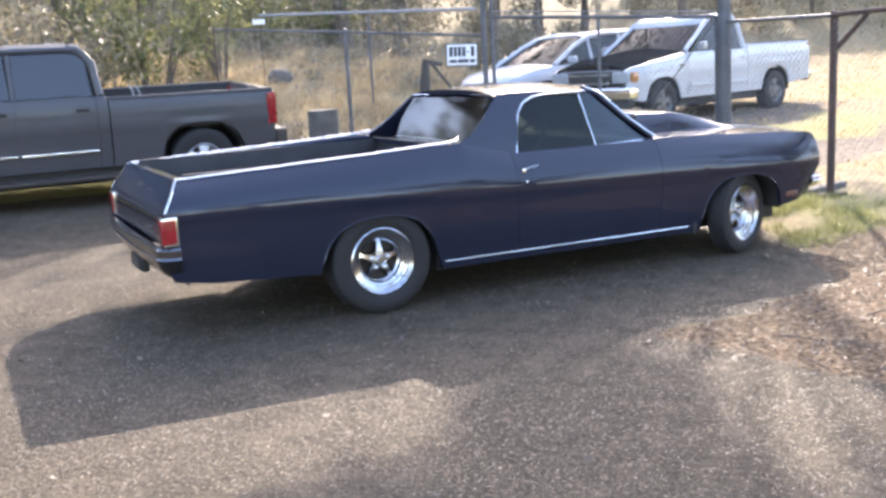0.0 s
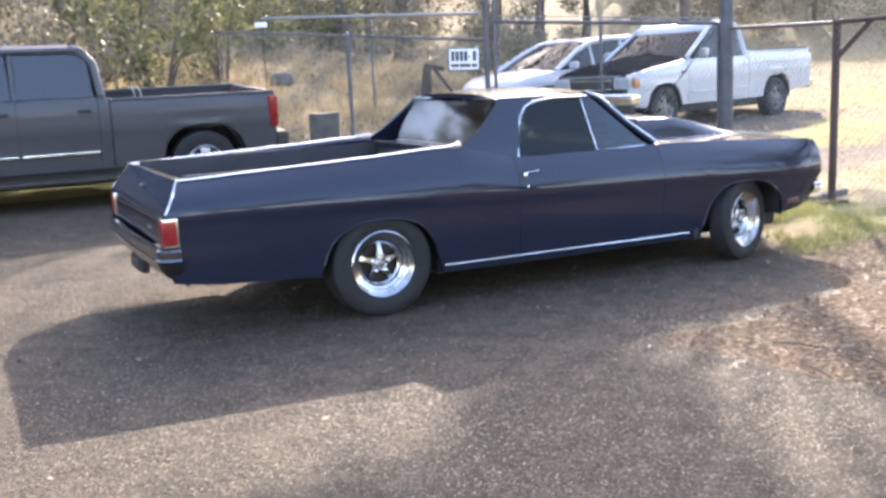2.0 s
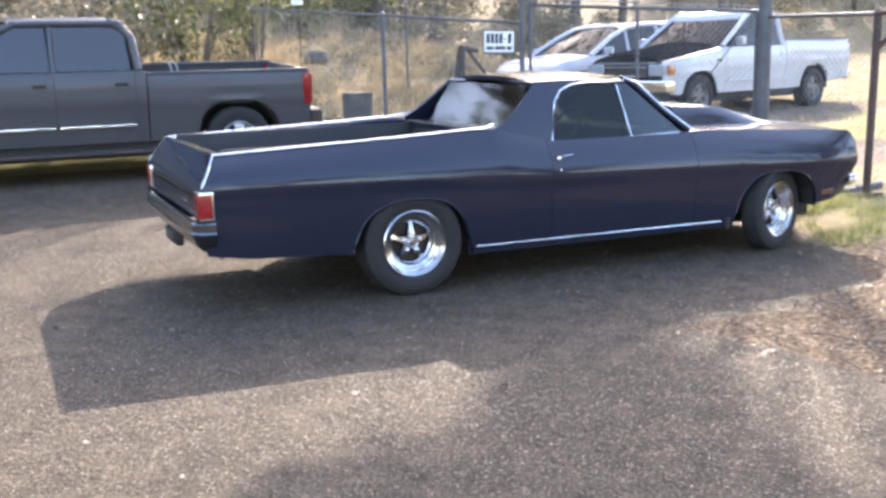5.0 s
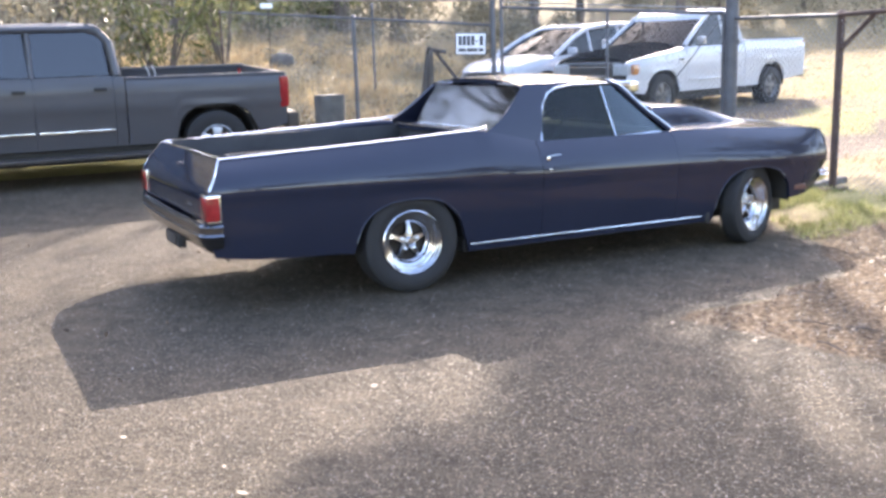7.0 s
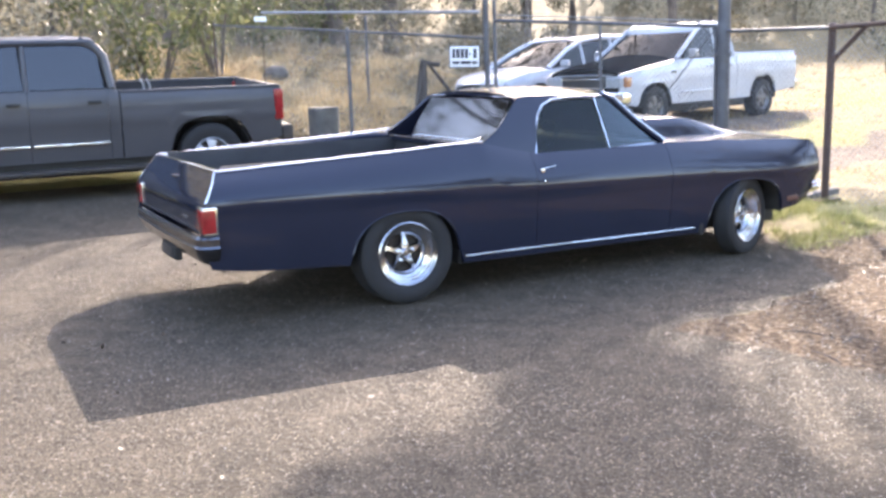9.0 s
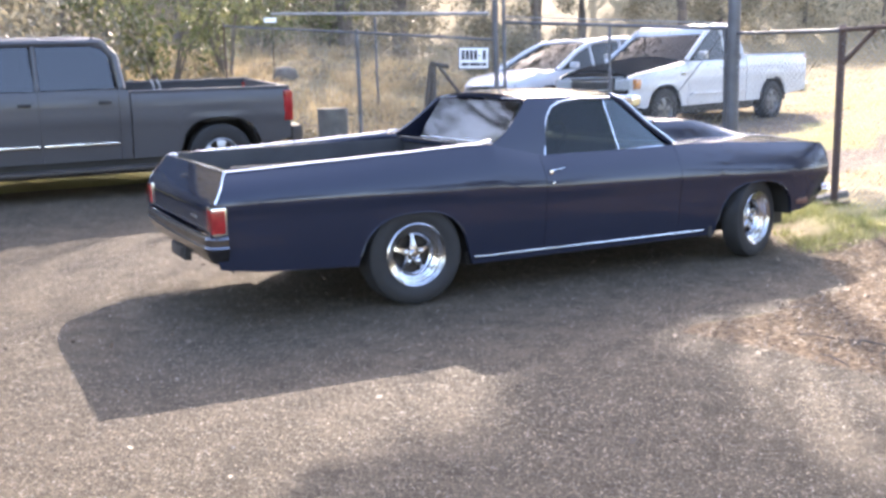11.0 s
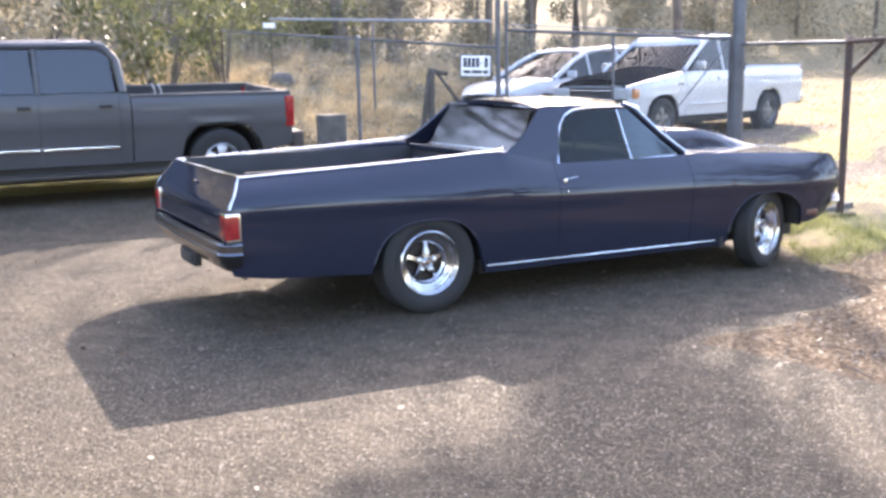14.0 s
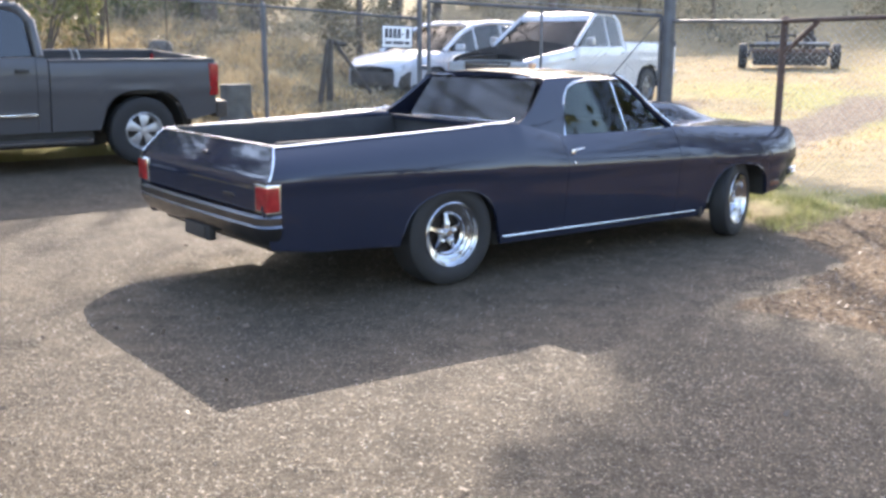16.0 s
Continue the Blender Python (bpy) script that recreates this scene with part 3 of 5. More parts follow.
        outline_tube([gl(1.652, 1.285), gl(1.692, 0.915)], 0.0042, door, "window_divider", M_CHROME)
        outline_tube([gl(1.02, 0.916), gl(1.69, 0.916), gl(2.1, 0.925)], 0.005, door, "belt_trim", M_CHROME)
        vent = [(1.695, 0.925), (1.66, 1.278), (1.74, 1.278), (2.10, 0.93)]
        part("vent_window", prism([gl(*p) for p in vent], (0, side * 0.004, 0)), M_LIGHTGLASS, door, angle=20)
        part("door_lining", block((1.02, C + side * 0.80 - 0.015, 0.40), (2.14, C + side * 0.80 + 0.015, 0.905), 0.01), M_VINYL, door)
        # windscreen pillar
        part("windscreen_pillar", tube([(1.70, C + side * 0.668, 1.315), (1.80, C + side * 0.685, 1.27), (1.98, C + side * 0.745, 1.10), (2.20, C + side * 0.80, 0.93)], 0.021, 8, flat=1.25), M_NAVY, car)
        outline_tube([(1.72, C + side * 0.690, 1.318), (1.82, C + side * 0.706, 1.275), (2.0, C + side * 0.768, 1.10), (2.215, C + side * 0.822, 0.935)], 0.009, car, "pillar_trim", M_CHROME)
        # bed rail: cap, trim, inner wall
        rows = [[(x + ec_shift(x, ec_top(x)), C + side * w, ec_top(x) + 0.004 + dz) for w, dz in ((interp(x, W_TOP) + 0.004, -0.012), (interp(x, W_TOP), 0.0), (interp(x, W_TOP) - 0.03, 0.004), (0.75, 0.0), (0.735, -0.02))] for x in np.linspace(-1.24, 0.63, 30)]
        part("bed_rail_cap", shell(rows, (0, 0, -0.03)), M_NAVY, car)
        trim = [(x + ec_shift(x, ec_top(x)), C + side * (interp(x, W_TOP) + 0.002), ec_top(x) + 0.008) for x in np.linspace(-1.245, 0.50, 24)]
        trim += [(0.57, C + side * 0.824, 1.036), (0.615, C + side * 0.805, 1.045), (0.65, C + side * 0.775, 1.05)]
        part("bed_rail_trim", tube(trim, 0.0065, 8), M_CHROME, car)
        part("corner_trim", tube([(-1.245 + ec_shift(-1.25, z), C + side * (ec_width(-1.25, z) + 0.002), z) for z in np.linspace(0.79, 0.96, 8)], 0.0060, 8), M_CHROME, car)
        part("bed_wall", block((-1.16, C + side * 0.735 - 0.012, 0.60), (0.70, C + side * 0.735 + 0.012, 0.985), 0.006), M_LINER, car)
        # tail lamp that wraps the corner
        lamp = part("tail_lamp", block((-1.350, C + side * 0.89 - 0.078, 0.600), (-1.258, C + side * 0.89 + 0.078, 0.768), 0.010, seg=3), M_CHROME, car, "chrome-framed red corner tail lamp")
        y0, y1 = sorted((C + side * 0.832, C + side * 0.973))
        part("lens", block((-1.357, y0, 0.614), (-1.271, y1, 0.754), 0.010, seg=3), M_RED, lamp)
        # wheels
        build_wheel(car, 0.0, C + side * 0.80, 0.335, side, 0.338, 0.208, 0.27, "star", M_POLISH)
        steer = build_wheel(car, 2.946, C + side * 0.84, 0.305, side, 0.308, 0.205, 0.16, "star", M_POLISH)
        hub = Matrix.Translation((2.946, C + side * 0.84, 0))
        steer.matrix_local = hub @ pose(0, 0, 0, 0, 0, 19) @ hub.inverted()
    # roof
    rows = []
    for i in range(19):
        x = 0.985 + (1.775 - 0.985) * i / 18
        edge = 0.688 - 0.02 * max(0, (x - 1.5) / 0.3)
        row = []
        for j in range(23):
            u = -1 + 2 * j / 22
            z = 1.305 + 0.062 * (1 - abs(u) ** 2.6) * (1 - 0.35 * ((x - 1.36) / 0.42) ** 2)
            row.append((x, C + edge * u, z))
        rows.append(row)
    part("roof", shell(rows, (0, 0, -0.035)), M_NAVY, car)
    # windscreen, rear glass
    def cross(x0, z0, w0, x1, z1, w1, bow, n=9, m=15):
        return [[(x0 + (x1 - x0) * i / n + bow * (1 - (2 * j / m - 1) ** 2), C + (w0 + (w1 - w0) * i / n) * (2 * j / m - 1), z0 + (z1 - z0) * i / n) for j in range(m + 1)] for i in range(n + 1)]
    part("windscreen", shell(cross(1.755, 1.305, 0.645, 2.18, 0.925, 0.785, 0.10), (0.004, 0, 0.004)), M_CLEARSCREEN, car)
    part("rear_window", shell(cross(0.995, 1.315, 0.62, 0.80, 1.0, 0.68, 0.02), (0.004, 0, 0)), M_REARGLASS, car, "dark tinted curved rear window")
    for z, x, w, nm in ((1.0, 0.812, 0.67, "rear_window_trim"), (1.312, 0.988, 0.615, "rear_window_top_trim")):
        part(nm, tube([(x + 0.02 * (1 - u * u) - 0.012, C + w * u, z) for u in np.linspace(-1, 1, 16)], 0.005, 6), M_CHROME, car)
    # deck behind the glass and front wall of the bed
    part("bed_front_wall", block((0.68, C - 0.735, 0.60), (0.72, C + 0.735, 0.99), 0.01), M_LINER, car)
    part("rear_deck", shell([[(x, C + 0.745 * u, 0.992 + 0.01 * (x - 0.66)) for u in np.linspace(-1, 1, 8)] for x in (0.655, 0.72, 0.90)], (0, 0, -0.03)), M_NAVY, car)
    part("deck_trim", tube([(0.655, C + 0.745 * u, 1.0) for u in np.linspace(-1, 1, 10)], 0.006, 6), M_CHROME_DIM, car)
    floor = bmesh.new()
    for k in range(15):
        y0 = C - 0.72 + k * 0.096
        block((-1.17, y0, 0.575), (0.68, y0 + 0.096, 0.60 if k % 2 else 0.588), 0.004, floor)
    part("bed_floor", floor, M_LINER, car)
    # tailgate
    rows = []
    for k in range(19):
        z = 0.60 + 0.362 * k / 18
        hw = 0.80 if z < 0.775 else ec_width(-1.25, z) - 0.014
        rows.append([(gate_x(z), C + hw * u, z) for u in np.linspace(-1, 1, 25)])
    gate = part("tailgate", shell(rows, (0.07, 0, 0)), M_NAVY, car)
    part("tailgate_trim", tube([(-1.217, C + 0.812 * u, 0.968) for u in np.linspace(-1, 1, 14)], 0.0065, 8), M_CHROME, gate)
    part("tailgate_latch", block((-1.292, C - 0.05, 0.872), (-1.262, C + 0.05, 0.890), 0.006), M_NAVY, gate)
    part("gate_badge", block((-1.348, C - 0.52, 0.655), (-1.325, C - 0.38, 0.677), 0.006), M_CHROME_DIM, gate, "small chrome badge")
    # rear bumper, valance, plate
    def bumper(x0, out, z0, z1, half, wrap, bow):
        """A pressed blade that turns round both corners and runs a little way along the sides."""
        path = [(x0 + out * bow * (1 - (u / 0.9) ** 2), u * half) for u in np.linspace(-0.9, 0.9, 31)]
        for k in range(1, 9):
            b = math.pi / 2 * k / 8
            path.append((x0 - out * 0.09 * (1 - math.cos(b)), half * 0.9 + half * 0.1 * math.sin(b)))
        path.append((x0 - out * (0.09 + wrap), half * 1.0))
        path = [(px, -py) for px, py in path[:30:-1]] + path
        n, rows = len(path), []
        for i, (px, py) in enumerate(path):
            (ax, ay), (bx, by) = path[max(0, i - 1)], path[min(n - 1, i + 1)]
            d = Vector((by - ay, ax - bx, 0)).normalized()
            d = d if d.x * out > 0 or d.y * py > 0 else -d
            rows.append([(px + d.x * o, C + py + d.y * o, z0 + (z1 - z0) * v) for v, o in ((0.0, -0.07), (0.05, -0.05), (0.32, -0.012), (0.62, 0.012), (0.69, 0.003), (0.92, 0.006), (1.0, -0.004), (1.0, -0.03))])
        return shell(rows)
    part("rear_bumper", bumper(-1.375, -1, 0.405, 0.59, 0.957, 0.03, 0.02), M_CHROME_DIM, car, "chrome wrap-around rear bumper")
    part("rear_valance", shell([[(-1.27 + 0.03 * k, C + 0.93 * u, 0.42 - 0.04 * k) for u in np.linspace(-0.88, 0.88, 12)] for k in range(3)], (0.02, 0, 0)), M_DARK, car)
    plate = part("plate_pan", block((-1.36, C - 0.19, 0.335), (-1.31, C + 0.19, 0.43), 0.012), M_DARK, car)
    part("number_plate", block((-1.372, C - 0.15, 0.345), (-1.362, C + 0.15, 0.425), 0.003), M_IRON, plate)
    for s in (-1, 1):
        part("tail_pipe", lathe([(0.022, -0.3), (0.028, -0.3), (0.028, 0.0), (0.022, 0.0)], 14, "z", (0, 0, 0)), M_CHROME, car)
        pipe = car.children[-1]
        pipe.matrix_local = pose(-1.27, C + s * 0.42, 0.33, 0, -84, 0)
    # hood, scoop, cowl
    rows = []
    for i in range(26):
        x = 2.16 + (3.735 - 2.16) * i / 25
        hw = ec_width(x, ec_top(x)) - 0.008
        rows.append([(x + 0.05 * (1 - u * u) * (i / 25), C + hw * u, ec_top(x) - 0.006 + 0.035 * (1 - abs(u) ** 2.2)) for u in np.linspace(-1, 1, 25)])
    part("hood", shell(rows, (0, 0, -0.02)), M_NAVY, car)
    rows = []
    for i in range(23):
        x = 2.34 + (3.50 - 2.34) * i / 22
        hgt = 0.135 * (1 - smooth(2.65, 3.5, x)) + 0.004
        hw = 0.44 - 0.10 * (i / 22)
        base = ec_top(x) + 0.022
        rows.append([(x, C + hw * s, base + dz) for s, dz in ((-1.10, -0.01), (-1.03, hgt * 0.4), (-0.955, hgt * 0.84), (-0.92, hgt * 0.96), (-0.86, hgt), (-0.4, hgt * 1.05), (0.4, hgt * 1.05), (0.86, hgt), (0.92, hgt * 0.96), (0.955, hgt * 0.84), (1.03, hgt * 0.4), (1.10, -0.01))])
    bm = shell(rows, (0, 0, -0.015))
    part("hood_scoop", bm, M_NAVY, car, "raised cowl-induction hood scoop", angle=16)
    part("scoop_edge", tube([(2.34, C + 0.40 * u, ec_top(2.34) + 0.022 + 0.137 + 0.006 * (1 - u * u)) for u in np.linspace(-1, 1, 8)], 0.008, 6), M_CHROME, car)
    part("scoop_mouth", block((2.345, C - 0.40, 0.93), (2.37, C + 0.40, 1.06), 0.01), M_DARK, car)
    part("cowl", block((2.10, C - 0.80, 0.90), (2.34, C + 0.80, 0.925), 0.01), M_NAVY, car)
    for s in (-0.35, 0.35):
        part("wiper", tube([(2.24, C + s, 0.935), (2.20, C + s + 0.25, 0.955), (2.17, C + s + 0.50, 0.96)], 0.008, 6), M_DARK, car)
    # nose
    part("nose_panel", shell([[(3.84 - 0.10 * abs(u) ** 4 + dx, C + 0.80 * u, z) for u in np.linspace(-1, 1, 17)] for z, dx in ((0.42, -0.06), (0.55, 0.0), (0.74, 0.0), (0.83, -0.05))], (-0.03, 0, 0)), M_NAVY, car)
    part("grille", block((3.83, C - 0.42, 0.53), (3.86, C + 0.42, 0.67), 0.01), M_DARK, car)
    for s in (-1, 1):
        for o in (0.50, 0.64):
            head = part("headlamp", lathe([(0.085, 0.0), (0.088, 0.02), (0.075, 0.03), (0.0, 0.04)], 24, "z", (0, 0, 0)), M_LAMP, car)
            head.matrix_local = pose(3.815, C + s * o, 0.60, 0, 90, 0)
    part("front_bumper", bumper(3.82, 1, 0.41, 0.515, 0.885, 0.05, 0.06), M_CHROME, car)
    part("front_valance", shell([[(3.70 - 0.05 * k, C + 0.74 * u, 0.42 - 0.04 * k) for u in np.linspace(-1, 1, 12)] for k in range(3)], (-0.02, 0, 0)), M_NAVY, car)
    # underside
    part("underbody", block((0.42, C - 0.82, 0.20), (2.50, C + 0.82, 0.30), 0.02), M_DARK, car)
    part("chassis_rear", block((-1.1, C - 0.55, 0.42), (0.42, C + 0.55, 0.56), 0.02), M_DARK, car)
    part("chassis_front", block((2.5, C - 0.55, 0.16), (3.6, C + 0.55, 0.60), 0.02), M_DARK, car)
    part("axle", tube([(0, C - 0.7, 0.335), (0, C + 0.7, 0.335)], 0.045, 10), M_DARK, car)
    part("differential", lathe([(0.0, -0.14), (0.10, -0.10), (0.13, 0), (0.10, 0.10), (0.0, 0.14)], 16, "y", (0, C, 0.335)), M_DARK, car)
    # cabin
    part("bench_seat", shell([[(1.62, C + 0.66 * u, 0.60), (1.60, C + 0.66 * u, 0.66), (1.25, C + 0.66 * u, 0.63), (1.16, C + 0.66 * u, 0.74), (1.06, C + 0.64 * u, 1.04), (1.02, C + 0.62 * u, 1.07)] for u in np.linspace(-1, 1, 9)], (-0.05, 0, -0.08)), M_VINYL, car, "dark vinyl bench seat")
    part("dashboard", block((1.93, C - 0.74, 0.70), (2.20, C + 0.74, 0.935), 0.03), M_VINYL, car)
    ring = [(1.86 + 0.10 * math.cos(a), C + 0.36 + 0.18 * math.sin(a), 0.90 + 0.15 * math.cos(a)) for a in np.linspace(0, 2 * math.pi, 25)]
    part("steering_wheel", tube(ring, 0.014, 8), M_VINYL, car)
    part("cabin_floor", block((0.75, C - 0.80, 0.30), (2.3, C + 0.80, 0.40), 0.01), M_VINYL, car)
    part("cabin_rear_wall", block((0.76, C - 0.70, 0.40), (0.80, C + 0.70, 0.98), 0.01), M_VINYL, car)
    part("headliner", block((1.03, C - 0.62, 1.262), (1.74, C + 0.62, 1.27)), M_VINYL, car)
    return car


build_coupe_utility()


# ---------------------------------------------------------------- modern pickups and a van


def build_pickup(name, label, m, paint, spec):
    """A pickup in its own axes: x forward from the rear axle, y from side to side, z from the ground."""
    t = thing(name, label, "pickup truck", m)
    g = spec
    half, wb, r = g["half"], g["wheelbase"], g["tyre"]
    rear, bedf, nose = g["rear"], g["bed_front"], g["nose"]
    droop, header = g.get("droop", 0.0), g.get("header", 0.0)
    cabf, hoodz, belt, railz, roof = g["cowl"], g["hood"], g["belt"], g["rail"], g["roof"]

    def top(x):
        return interp(x, [(rear, railz - 0.01), (bedf, railz), (bedf + 0.03, belt), (cabf, belt), (cabf + 0.1, hoodz + 0.02), (nose - 0.5, hoodz - 0.06 - droop * 0.45), (nose - 0.15, hoodz - 0.11 - droop * 0.85), (nose, hoodz - 0.16 - droop)])

    def bottom(x):
        base = interp(x, [(rear, 0.56), (-0.6, 0.50), (0.6, 0.42), (wb - 0.6, 0.42), (nose - 0.3, 0.42), (nose, 0.46)])
        return max(arch(x, 0, r + 0.10, base, r * 2 + 0.09), arch(x, wb, r + 0.09, base, r * 2 + 0.06))

    def width(x, z):
        zt = top(x)
        v = (z - 0.45) / (zt - 0.45)
        w = half - 0.025 * (1 - v) ** 2 - 0.045 * max(0, (v - 0.72) / 0.28) ** 2 + 0.012 * math.exp(-((v - 0.55) / 0.06) ** 2)
        return w - 0.16 * max(0, (x - nose + 0.55) / 0.55) ** 2.2
    for side in (-1, 1):
        part("bed_side", side_panel(rear, bedf - 0.006, side, 0, width, bottom, top, None, 12, 0.06), paint, t)
        doors = [bedf + 0.006] + g["doors"] + [cabf + 0.02]
        for a, b in zip(doors, doors[1:]):
            d = part("door" if b - a > 0.3 else "cab_corner", side_panel(a + 0.002, b - 0.002, side, 0, width, bottom, top, None, 12, 0.08), paint, t)
            if b - a > 0.6:
                part("handle", block((a + 0.08, side * (half + 0.01) - 0.012, belt - 0.16), (a + 0.22, side * (half + 0.01) + 0.012, belt - 0.12), 0.008), g.get("handle", M_DARK), d)
                part("side_moulding", block((a + 0.02, side * (half + 0.002) - 0.012, 0.60), (b - 0.02, side * (half + 0.002) + 0.012, 0.60 + g.get("strip", 0.04)), 0.006), g.get("strip_mat", paint), d)
        part("front_fender", side_panel(cabf + 0.028, nose, side, 0, width, bottom, top, None, 12, 0.05), paint, t)
        for cx in (0, wb):
            part("wheel_tub", tub(cx, side * (half - 0.04), r, r + 0.11, side, 0.4), M_DARK, t)
            build_wheel(t, cx, side * (half - 0.135), r, side, r, g["rim"], 0.25, "cast", g.get("wheel_mat", M_ALLOY))
        part("bed_wall", block((rear + 0.04, side * (half - 0.10) - 0.015, 0.85), (bedf - 0.02, side * (half - 0.10) + 0.015, railz - 0.01), 0.006), g["bed"], t)
        rows = [[(x, side * (half - a), railz + dz) for a, dz in ((0.035, -0.008), (0.05, 0.008), (0.11, 0.008), (0.125, -0.01))] for x in (rear + 0.01, bedf - 0.01)]
        part("bed_rail", shell(rows, (0, 0, -0.03)), g.get("rail_mat", paint), t)
        lamp = part("tail_lamp", block((rear - 0.03, side * (half - 0.075) - 0.075, railz - 0.42), (rear + 0.085, side * (half - 0.075) + g.get("lamp_out", 0.083), railz - 0.05), 0.025, seg=3), M_RED, t)
        head = part("headlamp", block((nose - 0.25, side * (half - 0.31) - 0.18, hoodz - droop - 0.38), (nose + 0.02, side * (half - 0.31) + 0.18, hoodz - droop - 0.18), 0.04, seg=3), M_LAMP, t)
        part("turn_lamp", block((nose - 0.30, side * (half - 0.125) - 0.06, hoodz - droop - 0.37), (nose - 0.05, side * (half - 0.125) + 0.06, hoodz - droop - 0.19), 0.03), M_AMBER, head)
        # pillars and side glass
        top_w = half - 0.20

        def gw(z):
            return half - 0.045 + (top_w - half + 0.045) * ((z - belt) / (roof - 0.06 - belt))
        slope = g["screen_top"]
        p0 = bedf + 0.03
        cuts = [p0 + 0.10] + g["glass"] + [slope + 0.02]
        pane_l = list(zip(cuts, cuts[1:]))
        frame_pts = [(p0 - 0.0, belt), (p0 + 0.05, roof - 0.22), (p0 + 0.16, roof - 0.10), (p0 + 0.30, roof - 0.055)]
        part("rear_pillar", tube([(x + 0.05, side * (gw(z) - 0.02), z) for x, z in frame_pts], 0.062, 10, flat=0.7), paint, t)
        part("roof_rail", tube([(x, side * (gw(roof - 0.06) - 0.012), roof - 0.06) for x in np.linspace(p0 + 0.22, slope, 8)], 0.045, 8), paint, t)
        part("windscreen_pillar", tube([(slope - 0.05, side * (gw(roof - 0.06) - 0.01), roof - 0.06), (slope + 0.12, side * gw(roof - 0.14), roof - 0.14), (cabf + 0.02, side * (half - 0.07), belt + 0.01)], 0.042, 8), paint, t)
        for k, (a, b) in enumerate(pane_l):
            hi = roof - 0.10
            last = k == len(pane_l) - 1
            pts = [(a + 0.03, belt + 0.01), (b - 0.03 + (cabf - slope - 0.13 if last else 0), belt + 0.01), (b - 0.03, hi), (a + 0.03 + (0.06 if k == 0 else 0.02), hi)]
            if k == 0:
                pts = pts[:3] + [(a + 0.16, hi), (a + 0.07, hi - 0.08)]
            pn = part("side_window", prism([(x, side * (gw(z) - 0.006), z) for x, z in pts], (0, side * 0.005, 0)), g.get("glass_mat", M_TINT), t, angle=20)
            pn.visible_shadow = False
            part("window_post", tube([(b - 0.0, side * (gw(belt) - 0.01), belt), (b - 0.0, side * (gw(hi) - 0.01), hi)], 0.03, 8), paint, t) if not last else None
        part("mirror", block((cabf - 0.10 - g.get("mirror_back", 0.0), min(side * (half + 0.02), side * (half + 0.18)), belt + 0.03), (cabf - g.get("mirror_back", 0.0), max(side * (half + 0.02), side * (half + 0.18)), belt + 0.17), 0.03, seg=3), g.get("mirror", paint), t)
    # roof, glass
    rows = [[(x, (half - 0.215) * u, roof - 0.055 + 0.055 * (1 - abs(u) ** 3) * (1 - abs(2 * (x - bedf - 0.1) / (g["screen_top"] - bedf - 0.1) - 1) ** 4 * 0.6)) for u in np.linspace(-1, 1, 13)] for x in np.linspace(bedf + 0.20, g["screen_top"] + 0.02, 12)]
    if header:
        x1 = g["screen_top"] + 0.02
        rows += [[(x1 + dx + 0.09 * (1 - u * u) * w, (half - 0.215) * u, roof - 0.055 + 0.022 * (1 - abs(u) ** 3) * (1 - w) - header * w ** 1.6) for u in np.linspace(-1, 1, 13)] for dx, w in ((0.04, 0.25), (0.08, 0.5), (0.115, 0.8), (0.14, 1.05))]
    part("roof", shell(rows, (0, 0, -0.03)), paint, t)

    def cross(x0, z0, w0, x1, z1, w1, bow):
        return [[(x0 + (x1 - x0) * i / 6 + bow * (1 - (2 * j / 10 - 1) ** 2), (w0 + (w1 - w0) * i / 6) * (2 * j / 10 - 1), z0 + (z1 - z0) * i / 6) for j in range(11)] for i in range(7)]
    p = part("windscreen", shell(cross(g["screen_top"] + header, roof - 0.05 - header, half - 0.24 + header * 0.2, cabf + 0.02, belt, half - 0.10, 0.09), (0.004, 0, 0.004)), M_SCREEN, t)
    p.visible_shadow = False
    p = part("rear_window", shell(cross(bedf + 0.22, roof - 0.08, half - 0.27, bedf + 0.09, belt, half - 0.18, 0.0), (0.004, 0, 0)), M_TINT, t)
    p.visible_shadow = False
    part("cab_back", block((bedf + 0.03, -half + 0.06, 0.5), (bedf + 0.08, half - 0.06, belt + 0.01), 0.02), paint, t)
    # bed
    part("bed_floor", block((rear + 0.03, -half + 0.1, 0.80), (bedf - 0.02, half - 0.1, 0.85), 0.01), g["bed"], t)
    part("bed_front_wall", block((bedf - 0.05, -half + 0.1, 0.80), (bedf - 0.01, half - 0.1, railz - 0.01), 0.01), g["bed"], t)
    gate = part("tailgate", block((rear - 0.01, -half + 0.13, 0.72), (rear + 0.055, half - 0.13, railz), 0.015), paint, t)
    part("gate_handle", block((rear - 0.025, -0.12, railz - 0.18), (rear + 0.0, 0.12, railz - 0.10), 0.01), M_DARK, gate)
    part("rear_bumper", block((rear - 0.16, -half + 0.03, 0.50), (rear - 0.01, half - 0.03, 0.70), 0.035, seg=3), g["bumper"], t)
    # hood and front
    face = hoodz - droop
    def crown(x, u):
        return top(x) - 0.005 + g.get("crown", 0.05) * (1 - abs(u) ** 2.4)

    wide = g.get("hood_span", 1.0)

    def span(x):
        return wide + (min(1.0, wide + 0.22) - wide) * (x - cabf) / (nose - cabf)
    rows = [[(x, (width(x, top(x)) - 0.01) * span(x) * u, crown(x, span(x) * u)) for u in np.linspace(-1, 1, 15)] for x in np.linspace(cabf + 0.04, nose - 0.03, 12)]
    part("hood", shell(rows, (0, 0, -0.03)), g["hood_mat"], t)
